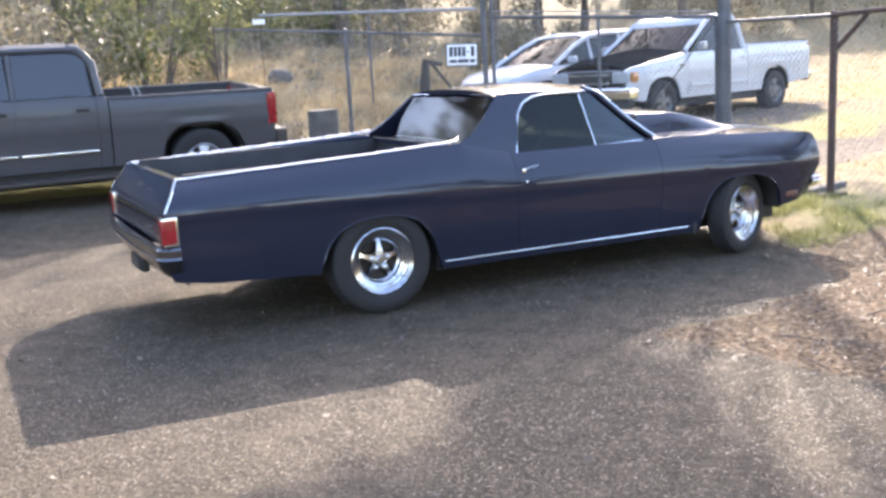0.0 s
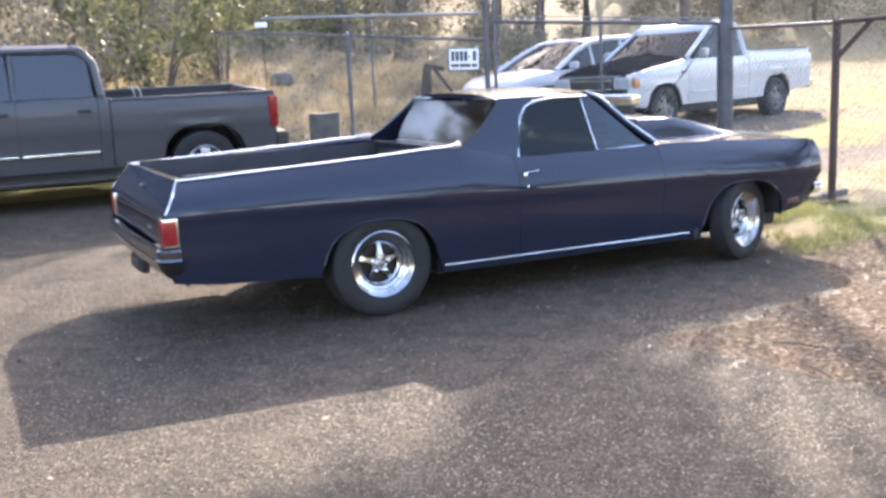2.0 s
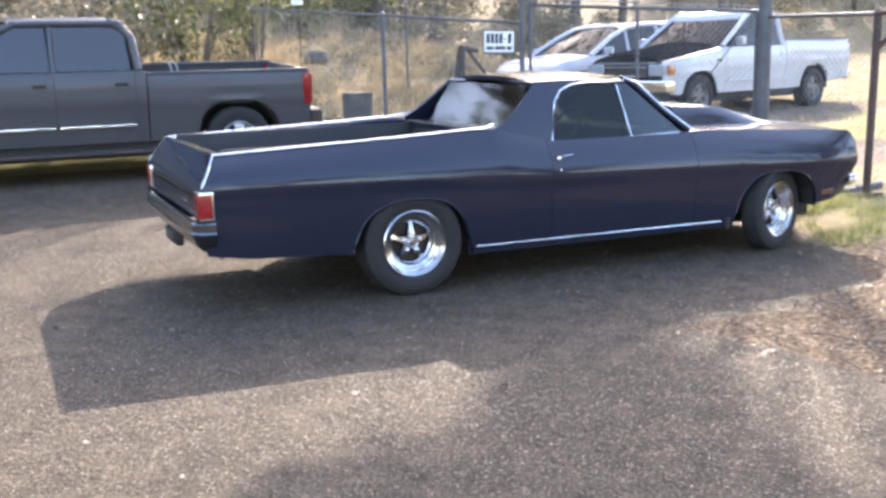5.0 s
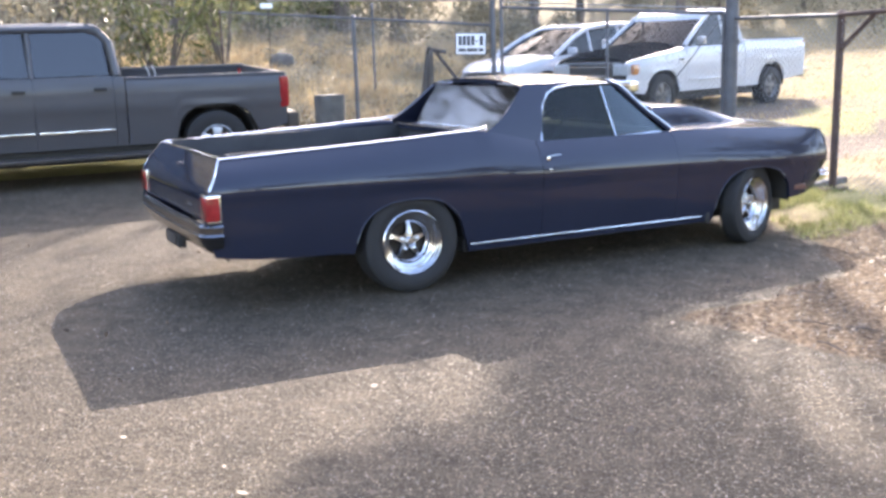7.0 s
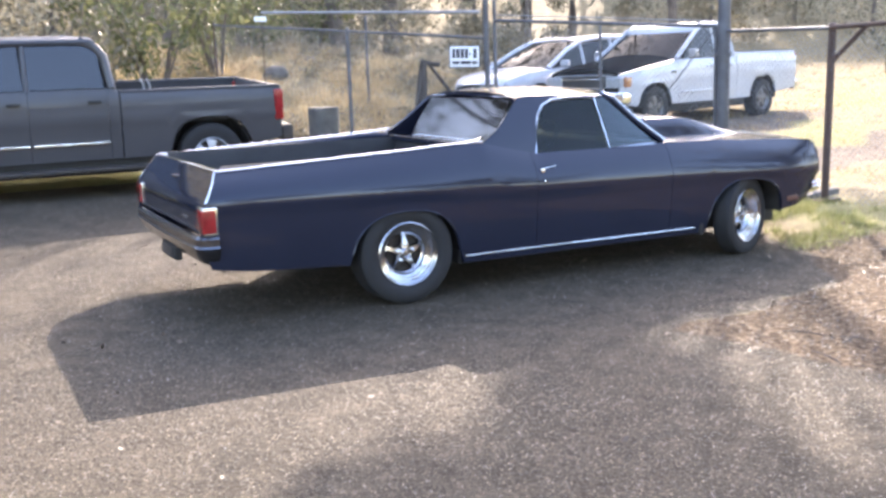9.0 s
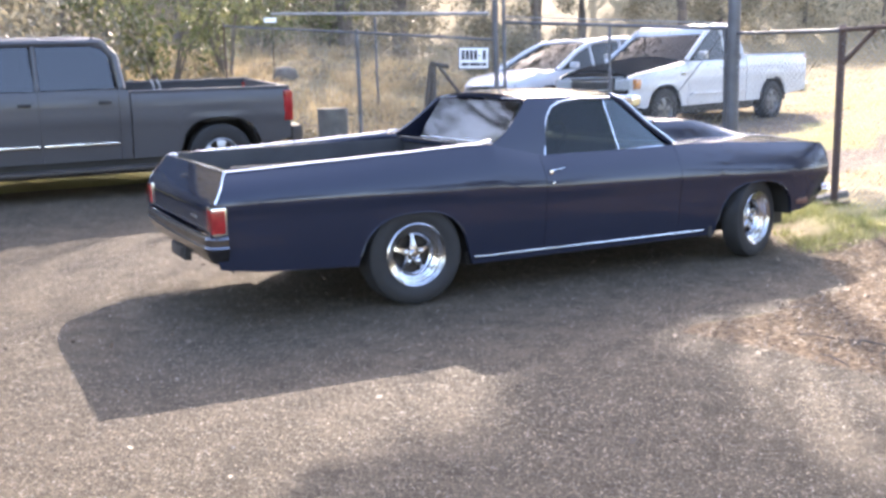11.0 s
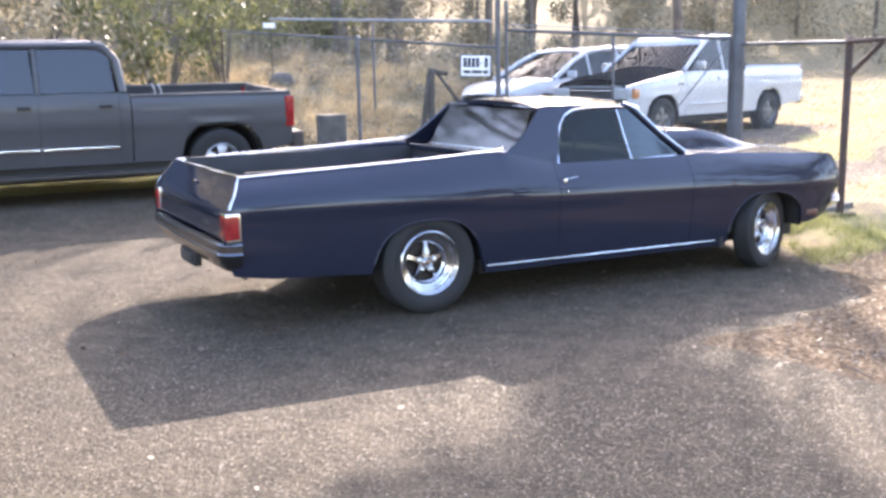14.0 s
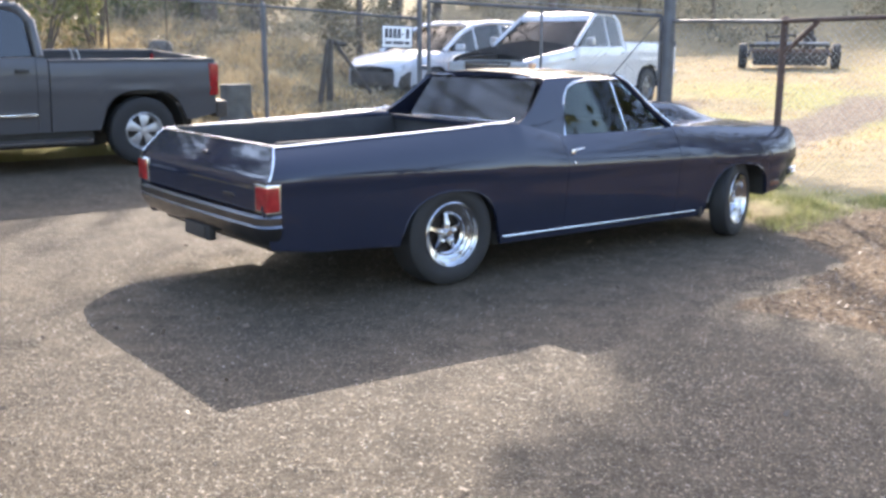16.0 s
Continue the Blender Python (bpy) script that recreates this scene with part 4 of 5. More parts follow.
    if wide < 1:
        for side in (-1, 1):
            rows = [[(x, side * (width(x, top(x)) - 0.01) * u, crown(x, u)) for u in np.linspace(span(x) + 0.006, 1.006, 6)] for x in np.linspace(cabf + 0.04, nose - 0.03, 12)]
            part("fender_top", shell(rows, (0, 0, -0.03)), paint, t)
    part("cowl_panel", block((cabf - 0.12, -half + 0.10, belt - 0.05), (cabf + 0.07, half - 0.10, belt - 0.005), 0.01), M_DARK, t)
    part("front_panel", block((nose - 0.16, -half + 0.17, 0.62), (nose - 0.03, half - 0.17, face - 0.165), 0.03), g.get("face", paint), t)
    gr = part("grille", block((nose - 0.06, -0.48, face - 0.40), (nose + 0.012, 0.48, face - 0.175), 0.02), M_DARK, t)
    for k in range(4):
        part("grille_bar", block((nose + 0.004, -0.47, face - 0.385 + 0.05 * k), (nose + 0.022, 0.47, face - 0.37 + 0.05 * k), 0.004), M_CHROME if k in (0, 3) else M_IRON, gr)
    part("front_bumper", block((nose - 0.14, -half + 0.02, 0.47), (nose + 0.09, half - 0.02, 0.67), 0.06, seg=3), g["bumper"], t)
    part("air_dam", block((nose - 0.10, -half + 0.1, 0.32), (nose + 0.03, half - 0.1, 0.48), 0.03), M_DARK, t)
    part("chassis", block((rear + 0.1, -0.5, 0.36), (nose - 0.15, 0.5, 0.60), 0.03), M_DARK, t)
    part("underbody", block((0.55, -half + 0.10, g.get("low", 0.27)), (wb - 0.5, half - 0.10, 0.46), 0.03), M_DARK, t)
    if "boards" in g:
        for side in (-1, 1):
            part("running_board", block((0.62, side * (half + 0.02) - 0.09, 0.30), (wb - 0.58, side * (half + 0.02) + 0.09, 0.345), 0.015), g["boards"], t, "grey running board")
    part("cab_floor", block((bedf + 0.05, -half + 0.05, 0.50), (cabf, half - 0.05, 0.58), 0.02), M_VINYL, t)
    for s in (-0.42, 0.42):
        part("seat", shell([[(cabf - 0.55, s + 0.27 * u, 0.92), (cabf - 1.0, s + 0.27 * u, 0.90), (cabf - 1.12, s + 0.26 * u, 1.15), (cabf - 1.22, s + 0.22 * u, 1.52), (cabf - 1.25, s + 0.12 * u, 1.64)] for u in np.linspace(-1, 1, 6)], (-0.09, 0, -0.06)), M_VINYL, t)
    part("dashboard", block((cabf - 0.30, -half + 0.14, 0.95), (cabf, half - 0.14, belt - 0.03), 0.04), M_VINYL, t)
    return t


def ground_z(x, y):
    return float(height(x, y))


BT = build_pickup("pickup_truck", "black modern pickup truck with red tail lamps, parked on the drive", pose(0.36, 7.22, 0.225, -3, 0, 180), M_BLACK_PAINT, dict(
    half=0.97, wheelbase=3.65, tyre=0.385, rim=0.208, rear=-0.88, bed_front=1.03, nose=4.65, cowl=3.15, hood=1.22, belt=1.22, rail=1.19, roof=1.80,
    doors=[1.16, 2.02, 3.10], glass=[2.02], screen_top=2.42, bed=M_LINER, bumper=M_IRON, hood_mat=M_BLACK_PAINT, rail_mat=M_LINER, strip=0.028, strip_mat=M_CHROME, boards=M_IRON, low=0.24, glass_mat=M_TRUCKGLASS))
for k, dx in enumerate((0.0, 0.07)):
    part("cargo_hook", tube([(0.72 - dx, 0.80, 1.17), (0.73 - dx, 0.80, 1.25), (0.76 - dx, 0.79, 1.31)], 0.012, 6), M_GALV, BT)
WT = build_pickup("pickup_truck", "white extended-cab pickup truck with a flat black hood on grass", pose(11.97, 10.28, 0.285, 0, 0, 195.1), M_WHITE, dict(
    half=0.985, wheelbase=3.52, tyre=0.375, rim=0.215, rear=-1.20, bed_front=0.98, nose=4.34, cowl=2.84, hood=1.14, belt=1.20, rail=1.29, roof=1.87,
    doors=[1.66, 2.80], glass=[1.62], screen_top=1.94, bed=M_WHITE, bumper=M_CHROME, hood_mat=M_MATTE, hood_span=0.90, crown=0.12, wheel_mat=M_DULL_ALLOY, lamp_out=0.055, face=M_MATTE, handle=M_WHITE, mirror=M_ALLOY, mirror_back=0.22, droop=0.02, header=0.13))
part("header_panel", block((4.20, -0.66, 0.945), (4.33, 0.66, 0.972), 0.012), M_GALV, WT)
for s in (-1, 1):
    part("fender_badge", block((2.96, s * 0.99 - 0.008, 0.96), (3.10, s * 0.99 + 0.008, 1.00), 0.004), M_CHROME_DIM, WT)
    part("rail_guard", block((-1.16, s * 0.90 - 0.05, 1.299), (0.90, s * 0.90 + 0.05, 1.311), 0.004), M_DARK, WT, "dark bed rail guard")


def build_van(name, label, m, paint):
    """A low white van: x forward from the rear axle."""
    t = thing(name, label, "van", m)
    half, wb, r, rear, nose = 0.92, 2.9, 0.33, -0.95, 3.80

    def top(x):
        return interp(x, [(rear, 1.0), (2.35, 0.98), (2.9, 0.94), (3.4, 0.86), (3.65, 0.76), (nose, 0.66)])

    def bottom(x):
        base = interp(x, [(rear, 0.38), (0.5, 0.26), (wb - 0.5, 0.26), (nose, 0.32)])
        return max(arch(x, 0, 0.40, base, 0.70), arch(x, wb, 0.40, base, 0.70))

    def width(x, z):
        v = (z - 0.26) / (top(x) - 0.26)
        return half - 0.04 * (1 - v) ** 2 - 0.05 * max(0, (v - 0.7) / 0.3) ** 2 - 0.30 * max(0, (x - nose + 0.8) / 0.8) ** 2.4
    for side in (-1, 1):
        for nm, a, b in (("quarter_panel", rear, 0.62), ("sliding_door", 0.62, 1.62), ("door", 1.62, 2.45), ("front_fender", 2.45, nose)):
            part(nm, side_panel(a + 0.004, b - 0.004, side, 0, width, bottom, top, None, 12, 0.06), paint, t)
        for cx in (0, wb):
            part("wheel_tub", tub(cx, side * (half - 0.04), 0.33, 0.41, side, 0.35), M_DARK, t)
            build_wheel(t, cx, side * (half - 0.12), r, side, r, 0.20, 0.21, "cast", M_ALLOY)

        def gw(z):
            return half - 0.06 - 0.17 * (z - 0.98) / 0.58
        part("roof_rail", tube([(x, side * (gw(z) - 0.02), z) for x, z in ((rear + 0.1, 1.5), (0.2, 1.57), (1.0, 1.56), (1.5, 1.49), (1.95, 1.32), (2.62, 0.97))], 0.05, 8), paint, t)
        part("rear_pillar", tube([(rear + 0.05, side * gw(1.0), 1.0), (rear + 0.12, side * gw(1.5), 1.5)], 0.06, 8), paint, t)
        for pts in ([(rear + 0.2, 1.0), (0.5, 1.0), (0.5, 1.50), (rear + 0.28, 1.45)], [(0.62, 1.0), (1.48, 1.0), (1.44, 1.46), (0.62, 1.51)], [(1.58, 1.0), (2.42, 0.99), (1.92, 1.28), (1.54, 1.43)]):
            pn = part("side_window", prism([(x, side * (gw(z) - 0.004), z) for x, z in pts], (0, side * 0.005, 0)), M_TINT, t, angle=20)
            pn.visible_shadow = False
        for x, z in ((0.56, 1.52), (1.53, 1.46)):
            part("window_post", tube([(x, side * gw(1.0), 0.99), (x, side * (gw(z) - 0.01), z)], 0.035, 8), paint, t)
        part("mirror", block((2.22, side * (half - 0.02), 1.0), (2.32, side * (half + 0.18), 1.13), 0.03, seg=3), paint, t)
        part("headlamp", block((nose - 0.42, side * (half - 0.32) - 0.13, 0.60), (nose - 0.12, side * (half - 0.32) + 0.13, 0.74), 0.04, seg=3), M_LAMP, t)
        part("tail_lamp", block((rear - 0.02, side * (half - 0.1) - 0.06, 0.75), (rear + 0.05, side * (half - 0.1) + 0.06, 1.05), 0.02), M_RED, t)
    rows = [[(x, (half - 0.235) * u, z + 0.05 * (1 - abs(u) ** 3)) for u in np.linspace(-1, 1, 11)] for x, z in ((rear + 0.1, 1.5), (-0.3, 1.55), (0.2, 1.575), (1.0, 1.56), (1.5, 1.49))]
    part("roof", shell(rows, (0, 0, -0.03)), paint, t)
    rows = [[(x + 0.12 * (1 - u * u), w * u, z) for u in np.linspace(-1, 1, 11)] for x, z, w in ((1.5, 1.49, 0.66), (1.95, 1.29, 0.72), (2.6, 0.965, 0.80))]
    p = part("windscreen", shell(rows, (0.004, 0, 0.004)), M_SCREEN, t)
    p.visible_shadow = False
    rows = [[(x + 0.10 * (1 - u * u) * (x - 2.5), (width(x, top(x)) - 0.01) * u, top(x) + 0.05 * (1 - abs(u) ** 2.4)) for u in np.linspace(-1, 1, 13)] for x in np.linspace(2.5, nose - 0.02, 12)]
    part("hood", shell(rows, (0, 0, -0.02)), paint, t)
    # shade and dark grille below the hood are put into the bumper's colour
    part("front_bumper", shell([[(nose - 0.30 * abs(u) ** 2.5 + 0.12 + dx, 0.80 * u, z) for u in np.linspace(-1, 1, 15)] for z, dx in ((0.24, -0.08), (0.34, 0.0), (0.50, 0.0), (0.60, -0.05))], (-0.06, 0, 0)), M_IRON, t, "front bumper coloured dark for the shade below the hood")
    part("grille", block((nose - 0.02, -0.35, 0.58), (nose + 0.05, 0.35, 0.66), 0.015), M_DARK, t)
    part("tail_gate", block((rear - 0.01, -half + 0.08, 0.40), (rear + 0.06, half - 0.08, 1.5), 0.03), paint, t)
    part("floor_pan", block((rear + 0.1, -half + 0.08, 0.28), (nose - 0.3, half - 0.08, 0.36), 0.02), M_DARK, t)
    for s in (-0.4, 0.4):
        part("seat", shell([[(1.9, s + 0.25 * u, 0.78), (1.45, s + 0.25 * u, 0.76), (1.35, s + 0.24 * u, 1.0), (1.25, s + 0.18 * u, 1.36)] for u in np.linspace(-1, 1, 6)], (-0.09, 0, -0.06)), M_VINYL, t)
    part("dashboard", block((2.05, -half + 0.12, 0.80), (2.5, half - 0.12, 0.94), 0.04), M_VINYL, t)
    return t


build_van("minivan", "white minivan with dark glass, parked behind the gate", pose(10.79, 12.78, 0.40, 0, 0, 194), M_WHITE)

# ---------------------------------------------------------------- fence and gate


def bar(name, a, b, r, material, parent, sides=10, label=""):
    return part(name, tube([a, b], r, sides), material, parent, label)


def link_mesh(a, b, z0a, z0b, z1a, z1b, pitch=0.07, r=0.0017):
    """Woven wire between two posts: crossing slanted wires."""
    bm = bmesh.new()
    a, b = Vector((*a, 0)), Vector((*b, 0))
    n = (b - a).length
    h = ((z1a - z0a) + (z1b - z0b)) / 2
    side = (b - a).normalized().cross(Vector((0, 0, 1))) * 0.003

    def at(s, v):
        u = s / n
        return a + (b - a) * u + Vector((0, 0, (z0a + (z0b - z0a) * u) + v / h * ((z1a + (z1b - z1a) * u) - (z0a + (z0b - z0a) * u))))
    k = -h
    while k < n:
        for sgn in (1, -1):
            s0, s1 = max(k, 0), min(k + h, n)
            if s1 - s0 > 0.05:
                v0, v1 = s0 - k, s1 - k
                if sgn < 0:
                    v0, v1 = h - v0, h - v1
                tube([at(s0, v0) + side * sgn, at(s1, v1) + side * sgn], r, 3, bm)
        k += pitch
    return bm


def post(name, x, y, top, r, material, parent, z0=None, lean=(0, 0), label=""):
    z = ground_z(x, y) if z0 is None else z0
    p = part(name, tube([(x, y, z - 0.05), (x + lean[0], y + lean[1], top)], r, 14), material, parent, label)
    part("post_cap", lathe([(r + 0.006, -0.01), (r + 0.006, 0.012), (r * 0.6, 0.03), (0.0, 0.035)], 14, "z", (x + lean[0], y + lean[1], top)), material, p)
    return p


GP1, GP1B, GP2, CP = (4.04, 5.99), (4.08, 5.84), (5.16, 2.73), (5.06, 1.17)
F1, F2, FR = (3.14, 8.62), (2.05, 12.1), (5.45, -1.9)

fence = thing("chain_link_fence", "galvanised chain-link fence with pipe posts and top rail around a dry yard", "fence", kind="structure")
post("post", *GP2, 2.75, 0.068, M_POST, fence, label="thick grey steel gate post")
post("post", *GP1, 2.7, 0.034, M_POST, fence)
rusty = post("post", *CP, 1.79, 0.036, M_RUST, fence, lean=(0.03, 0.0), label="rusty corner post")
bar("brace", (CP[0] + 0.022, CP[1] - 0.02, 1.46), (CP[0] + 0.06, CP[1] - 0.36, 1.77), 0.024, M_RUST, rusty)
part("foot_bracket", block((CP[0] - 0.16, CP[1] - 0.06, 0.09), (CP[0] + 0.16, CP[1] + 0.06, 0.13), 0.01), M_RUST, rusty)
bar("top_rail", (GP2[0], GP2[1], 1.80), (CP[0], CP[1], 1.77), 0.021, M_POST, fence)
bar("top_rail", (CP[0], CP[1], 1.775), (FR[0], FR[1], 1.84), 0.024, M_RUST, fence)
post("post", *FR, 1.88, 0.034, M_RUST, fence)
part("wire_mesh", link_mesh(GP2, CP, 0.12, 0.10, 1.79, 1.76), M_GALV, fence)
part("wire_mesh", link_mesh(CP, FR, 0.10, 0.10, 1.76, 1.83), M_GALV, fence)
post("post", *F1, 2.09, 0.030, M_POST, fence)
post("post", *F2, 2.35, 0.016, M_RUST, fence)
post("post", 5.1, 12.5, 2.45, 0.024, M_POST, fence)
bar("top_rail", (*GP1, 1.86), (*F1, 2.07), 0.019, M_POST, fence)
bar("top_rail", (*F1, 2.07), (*F2, 2.33), 0.019, M_POST, fence)
part("wire_mesh", link_mesh(GP1, F1, 0.2, 0.32, 1.85, 2.06), M_GALV, fence)
part("wire_mesh", link_mesh(F1, F2, 0.32, 0.6, 2.06, 2.32), M_GALV, fence)

gate = thing("yard_gate", "closed chain-link yard gate hung on a thick steel post", "gate", kind="structure")
ga, gb = Vector((5.13, 2.82, 0)), Vector((GP1B[0], GP1B[1], 0))


def on_gate(u, z):
    p = ga + (gb - ga) * u
    return (p.x, p.y, z)


bar("frame_bar", on_gate(0, 1.86), on_gate(1, 2.08), 0.022, M_POST, gate)
bar("top_wire", on_gate(0, 1.915), on_gate(1, 2.15), 0.007, M_GALV, gate, 6)
bar("frame_bar", on_gate(0, 0.16), on_gate(1, 0.28), 0.022, M_POST, gate)
bar("frame_bar", on_gate(0, 0.16), on_gate(0, 1.86), 0.022, M_POST, gate)
bar("frame_bar", on_gate(1, 0.28), on_gate(1, 2.45), 0.024, M_POST, gate)
bar("frame_bar", on_gate(0.48, 0.22), on_gate(0.48, 1.96), 0.018, M_POST, gate)
part("wire_mesh", link_mesh(tuple(ga)[:2], tuple(gb)[:2], 0.17, 0.29, 1.85, 2.07), M_GALV, gate)
bar("truss_rod", on_gate(0.0, 1.84), on_gate(0.44, 0.25), 0.006, M_POST, gate, 6)
for z in (0.5, 1.55):
    part("hinge", lathe([(0.085, -0.03), (0.085, 0.03), (0.05, 0.03), (0.05, -0.03)], 16, "z", (GP2[0], GP2[1], z)), M_POST, gate)
part("latch", block((GP1B[0] - 0.05, GP1B[1] - 0.02, 1.2), (GP1B[0] + 0.03, GP1B[1] + 0.12, 1.26), 0.01), M_POST, gate)

leaf = thing("pipe_rail", "long galvanised pipe rail with a white tag, running back from the gate", "rail", kind="structure")
LA, LB = Vector((3.98, 6.05, 0)), Vector((2.42, 10.5, 0))
bar("rail_bar", (LA.x, LA.y, 2.20), (LB.x, LB.y, 2.45), 0.022, M_GALV, leaf)
bar("rail_post", (LB.x, LB.y, 0.45), (LB.x, LB.y, 2.45), 0.007, M_IRON, leaf)
part("tag", block((LB.x - 0.13, LB.y - 0.03, 2.31), (LB.x + 0.07, LB.y - 0.01, 2.39), 0.004), M_SIGN, leaf)

sign = thing("gate_sign", "white sign with dark border and lettering bars, wired to the fence", "sign", pose(3.785, 6.14, 1.63, 0, 1.5, -26))
part("board", block((-0.205, -0.004, -0.145), (0.205, 0.004, 0.145), 0.003), M_INK, sign)
part("face", block((-0.192, -0.008, -0.132), (0.192, -0.003, 0.132), 0.001), M_SIGN, sign)
for k in range(6):
    x = -0.165 + k * 0.056
    part("bar", block((x, -0.012, -0.02 if k != 4 else 0.025), (x + (0.044 if k != 4 else 0.03), -0.007, 0.105 if k != 4 else 0.045), 0.002), M_INK, sign)
for x0, x1 in ((-0.165, -0.07), (-0.055, 0.085), (0.1, 0.165)):
    part("bar", block((x0, -0.012, -0.10), (x1, -0.007, -0.058), 0.002), M_INK, sign)

# ---------------------------------------------------------------- yard things


def build_stump():
    rows = []
    for k in range(10):
        z = -0.05 + 0.62 * k / 9
        row = []
        for j in range(28):
            a = 2 * math.pi * j / 28
            r = 0.235 + 0.03 * noise.noise((math.cos(a) * 2, math.sin(a) * 2, z * 1.5)) + 0.07 * max(0, 1 - k / 3) * (0.6 + 0.4 * math.sin(5 * a))
            row.append((r * math.cos(a), r * math.sin(a), z))
        rows.append(row)
    bm = shell(rows, None, True)
    bmesh.ops.holes_fill(bm, edges=[e for e in bm.edges if e.is_boundary], sides=0)
    solo("tree_stump", bm, M_STUMP, "grey weathered tree stump, sawn flat, in dry grass", "stump", pose(2.86, 9.05, ground_z(2.86, 9.05) + 0.05))


build_stump()


def build_beam(a, b, z, deep, high):
    """A squared timber lying on the ground from a to b, its top at z, split and worn along its edges."""
    length = math.hypot(b[0] - a[0], b[1] - a[1])
    rows = []
    for i in range(13):
        x = length * i / 12
        row = []
        for j in range(16):
            u = 2 * math.pi * (j + 0.5) / 16
            c, q = math.cos(u), math.sin(u)
            wear = 1 + 0.10 * noise.noise(Vector((x * 6, c * 2, q * 2)))
            row.append((x, deep / 2 * wear * math.copysign(abs(c) ** 0.35, c), high / 2 * wear * math.copysign(abs(q) ** 0.35, q)))
        rows.append(row)
    bm = shell(rows, None, True)
    bmesh.ops.holes_fill(bm, edges=[e for e in bm.edges if e.is_boundary], sides=0)
    turn = math.degrees(math.atan2(b[1] - a[1], b[0] - a[0]))
    solo("timber_beam", bm, M_STUMP, "short weathered timber lying behind the rusty gate post", "timber", pose(a[0], a[1], z - high / 2, 0, 0, turn))


build_beam((4.95, 1.345), (5.64, 1.57), 0.160, 0.10, 0.12)


def build_rock(x, y, s, label="dark rounded boulder on the grassy bank"):
    bm = bmesh.new()
    bmesh.ops.create_icosphere(bm, subdivisions=3, radius=1)
    for v in bm.verts:
        v.co *= 1 + 0.28 * noise.noise(v.co * 1.3 + Vector((x, y, 0))) + 0.08 * noise.noise(v.co * 4)
        v.co = Vector((v.co.x * s, v.co.y * s * 0.8, v.co.z * s * 0.75))
    solo("boulder", bm, M_ROCK, label, "boulder", pose(x, y, ground_z(x, y) + s * 0.35), group="boulders on the bank", angle=60)


build_rock(4.0, 14.8, 0.25)
build_rock(5.4, 16.6, 0.2)
build_rock(-1.5, 14.0, 0.4)

stand = thing("steel_frame", "dark steel implement frame with upright and slanting brace", "machine part", pose(5.1, 10.1, ground_z(5.1, 10.1), 0, 0, -14))
bar("upright", (0, 0, 0), (0.02, 0, 1.27), 0.06, M_IRON, stand)
bar("upright", (-0.12, 0.25, 0), (0.0, 0.04, 1.20), 0.05, M_IRON, stand)
bar("upright", (-0.20, -0.05, 0), (-0.03, 0.0, 1.10), 0.035, M_IRON, stand)
bar("top_bar", (-0.02, 0, 1.25), (0.30, 0.0, 1.18), 0.04, M_IRON, stand)
bar("brace", (0.12, 0, 1.20), (0.78, 0.1, 0.35), 0.03, M_IRON, stand)
bar("base_rail", (-0.1, 0, 0.06), (1.15, 0.12, 0.05), 0.045, M_RUST, stand)
part("foot_plate", block((-0.22, -0.22, 0.0), (0.12, 0.22, 0.05), 0.01), M_IRON, stand)


def build_mower(x, y, turn):
    """A low trailed mower: two tyred wheels, a deck between them, a gearbox and a hitch frame on top."""
    t = thing("farm_implement", "dark wheeled farm mower standing on the dry field", "farm machine", pose(x, y, ground_z(x, y), 0, 0, turn))
    for sy in (-1.28, 1.28):
        wheel = part("wheel", lathe([(0.0, -0.05), (0.17, -0.06), (0.18, -0.10), (0.18, 0.10), (0.17, 0.06), (0.0, 0.05)], 20, "y", (0, sy, 0.36)), M_IRON, t)
        part("tyre", lathe(tyre_profile(0.36, 0.18, 0.24), 24, "y", (0, sy, 0.36)), M_RUBBER, wheel)
        bar("wheel_arm", (0, sy * 0.88, 0.36), (0.25, sy * 0.80, 0.66), 0.045, M_IRON, t)
    part("deck", prism([(-0.55, -1.02, 0.30), (0.45, -1.02, 0.30), (0.62, -0.6, 0.30), (0.62, 0.6, 0.30), (0.45, 1.02, 0.30), (-0.55, 1.02, 0.30)], (0, 0, 0.16)), M_IRON, t)
    part("deck_rail", block((-0.56, -1.04, 0.46), (-0.48, 1.04, 0.56), 0.01), M_RUST, t)
    part("skirt", block((-0.60, -1.0, 0.10), (-0.57, 1.0, 0.32), 0.006), M_DARK, t)
    bar("cross_bar", (0.2, -1.12, 0.66), (0.2, 1.12, 0.66), 0.05, M_IRON, t)
    bar("cross_bar", (-0.35, -1.05, 0.72), (-0.35, 0.95, 0.72), 0.035, M_GALV, t)
    part("gearbox", block((-0.18, -0.72, 0.46), (0.20, -0.36, 0.92), 0.04), M_IRON, t)
    part("pump", lathe([(0.0, -0.14), (0.14, -0.12), (0.16, 0.0), (0.14, 0.12), (0.0, 0.14)], 16, "y", (0.0, -0.52, 0.98)), M_DARK, t)
    for sy in (-0.25, 0.25):
        bar("hitch_leg", (0.45, sy * 1.6, 0.46), (0.30, sy * 0.5, 0.98), 0.03, M_IRON, t)
    bar("hitch_bar", (0.30, -0.2, 0.96), (0.30, 0.6, 0.90), 0.035, M_IRON, t)
    bar("lever", (-0.2, 0.62, 0.46), (-0.3, 0.66, 1.02), 0.03, M_IRON, t)
    bar("draw_bar", (0.6, -0.1, 0.36), (1.5, -0.8, 0.16), 0.045, M_IRON, t)


build_mower(22.2, 12.95, 38)

# ---------------------------------------------------------------- trees and brush


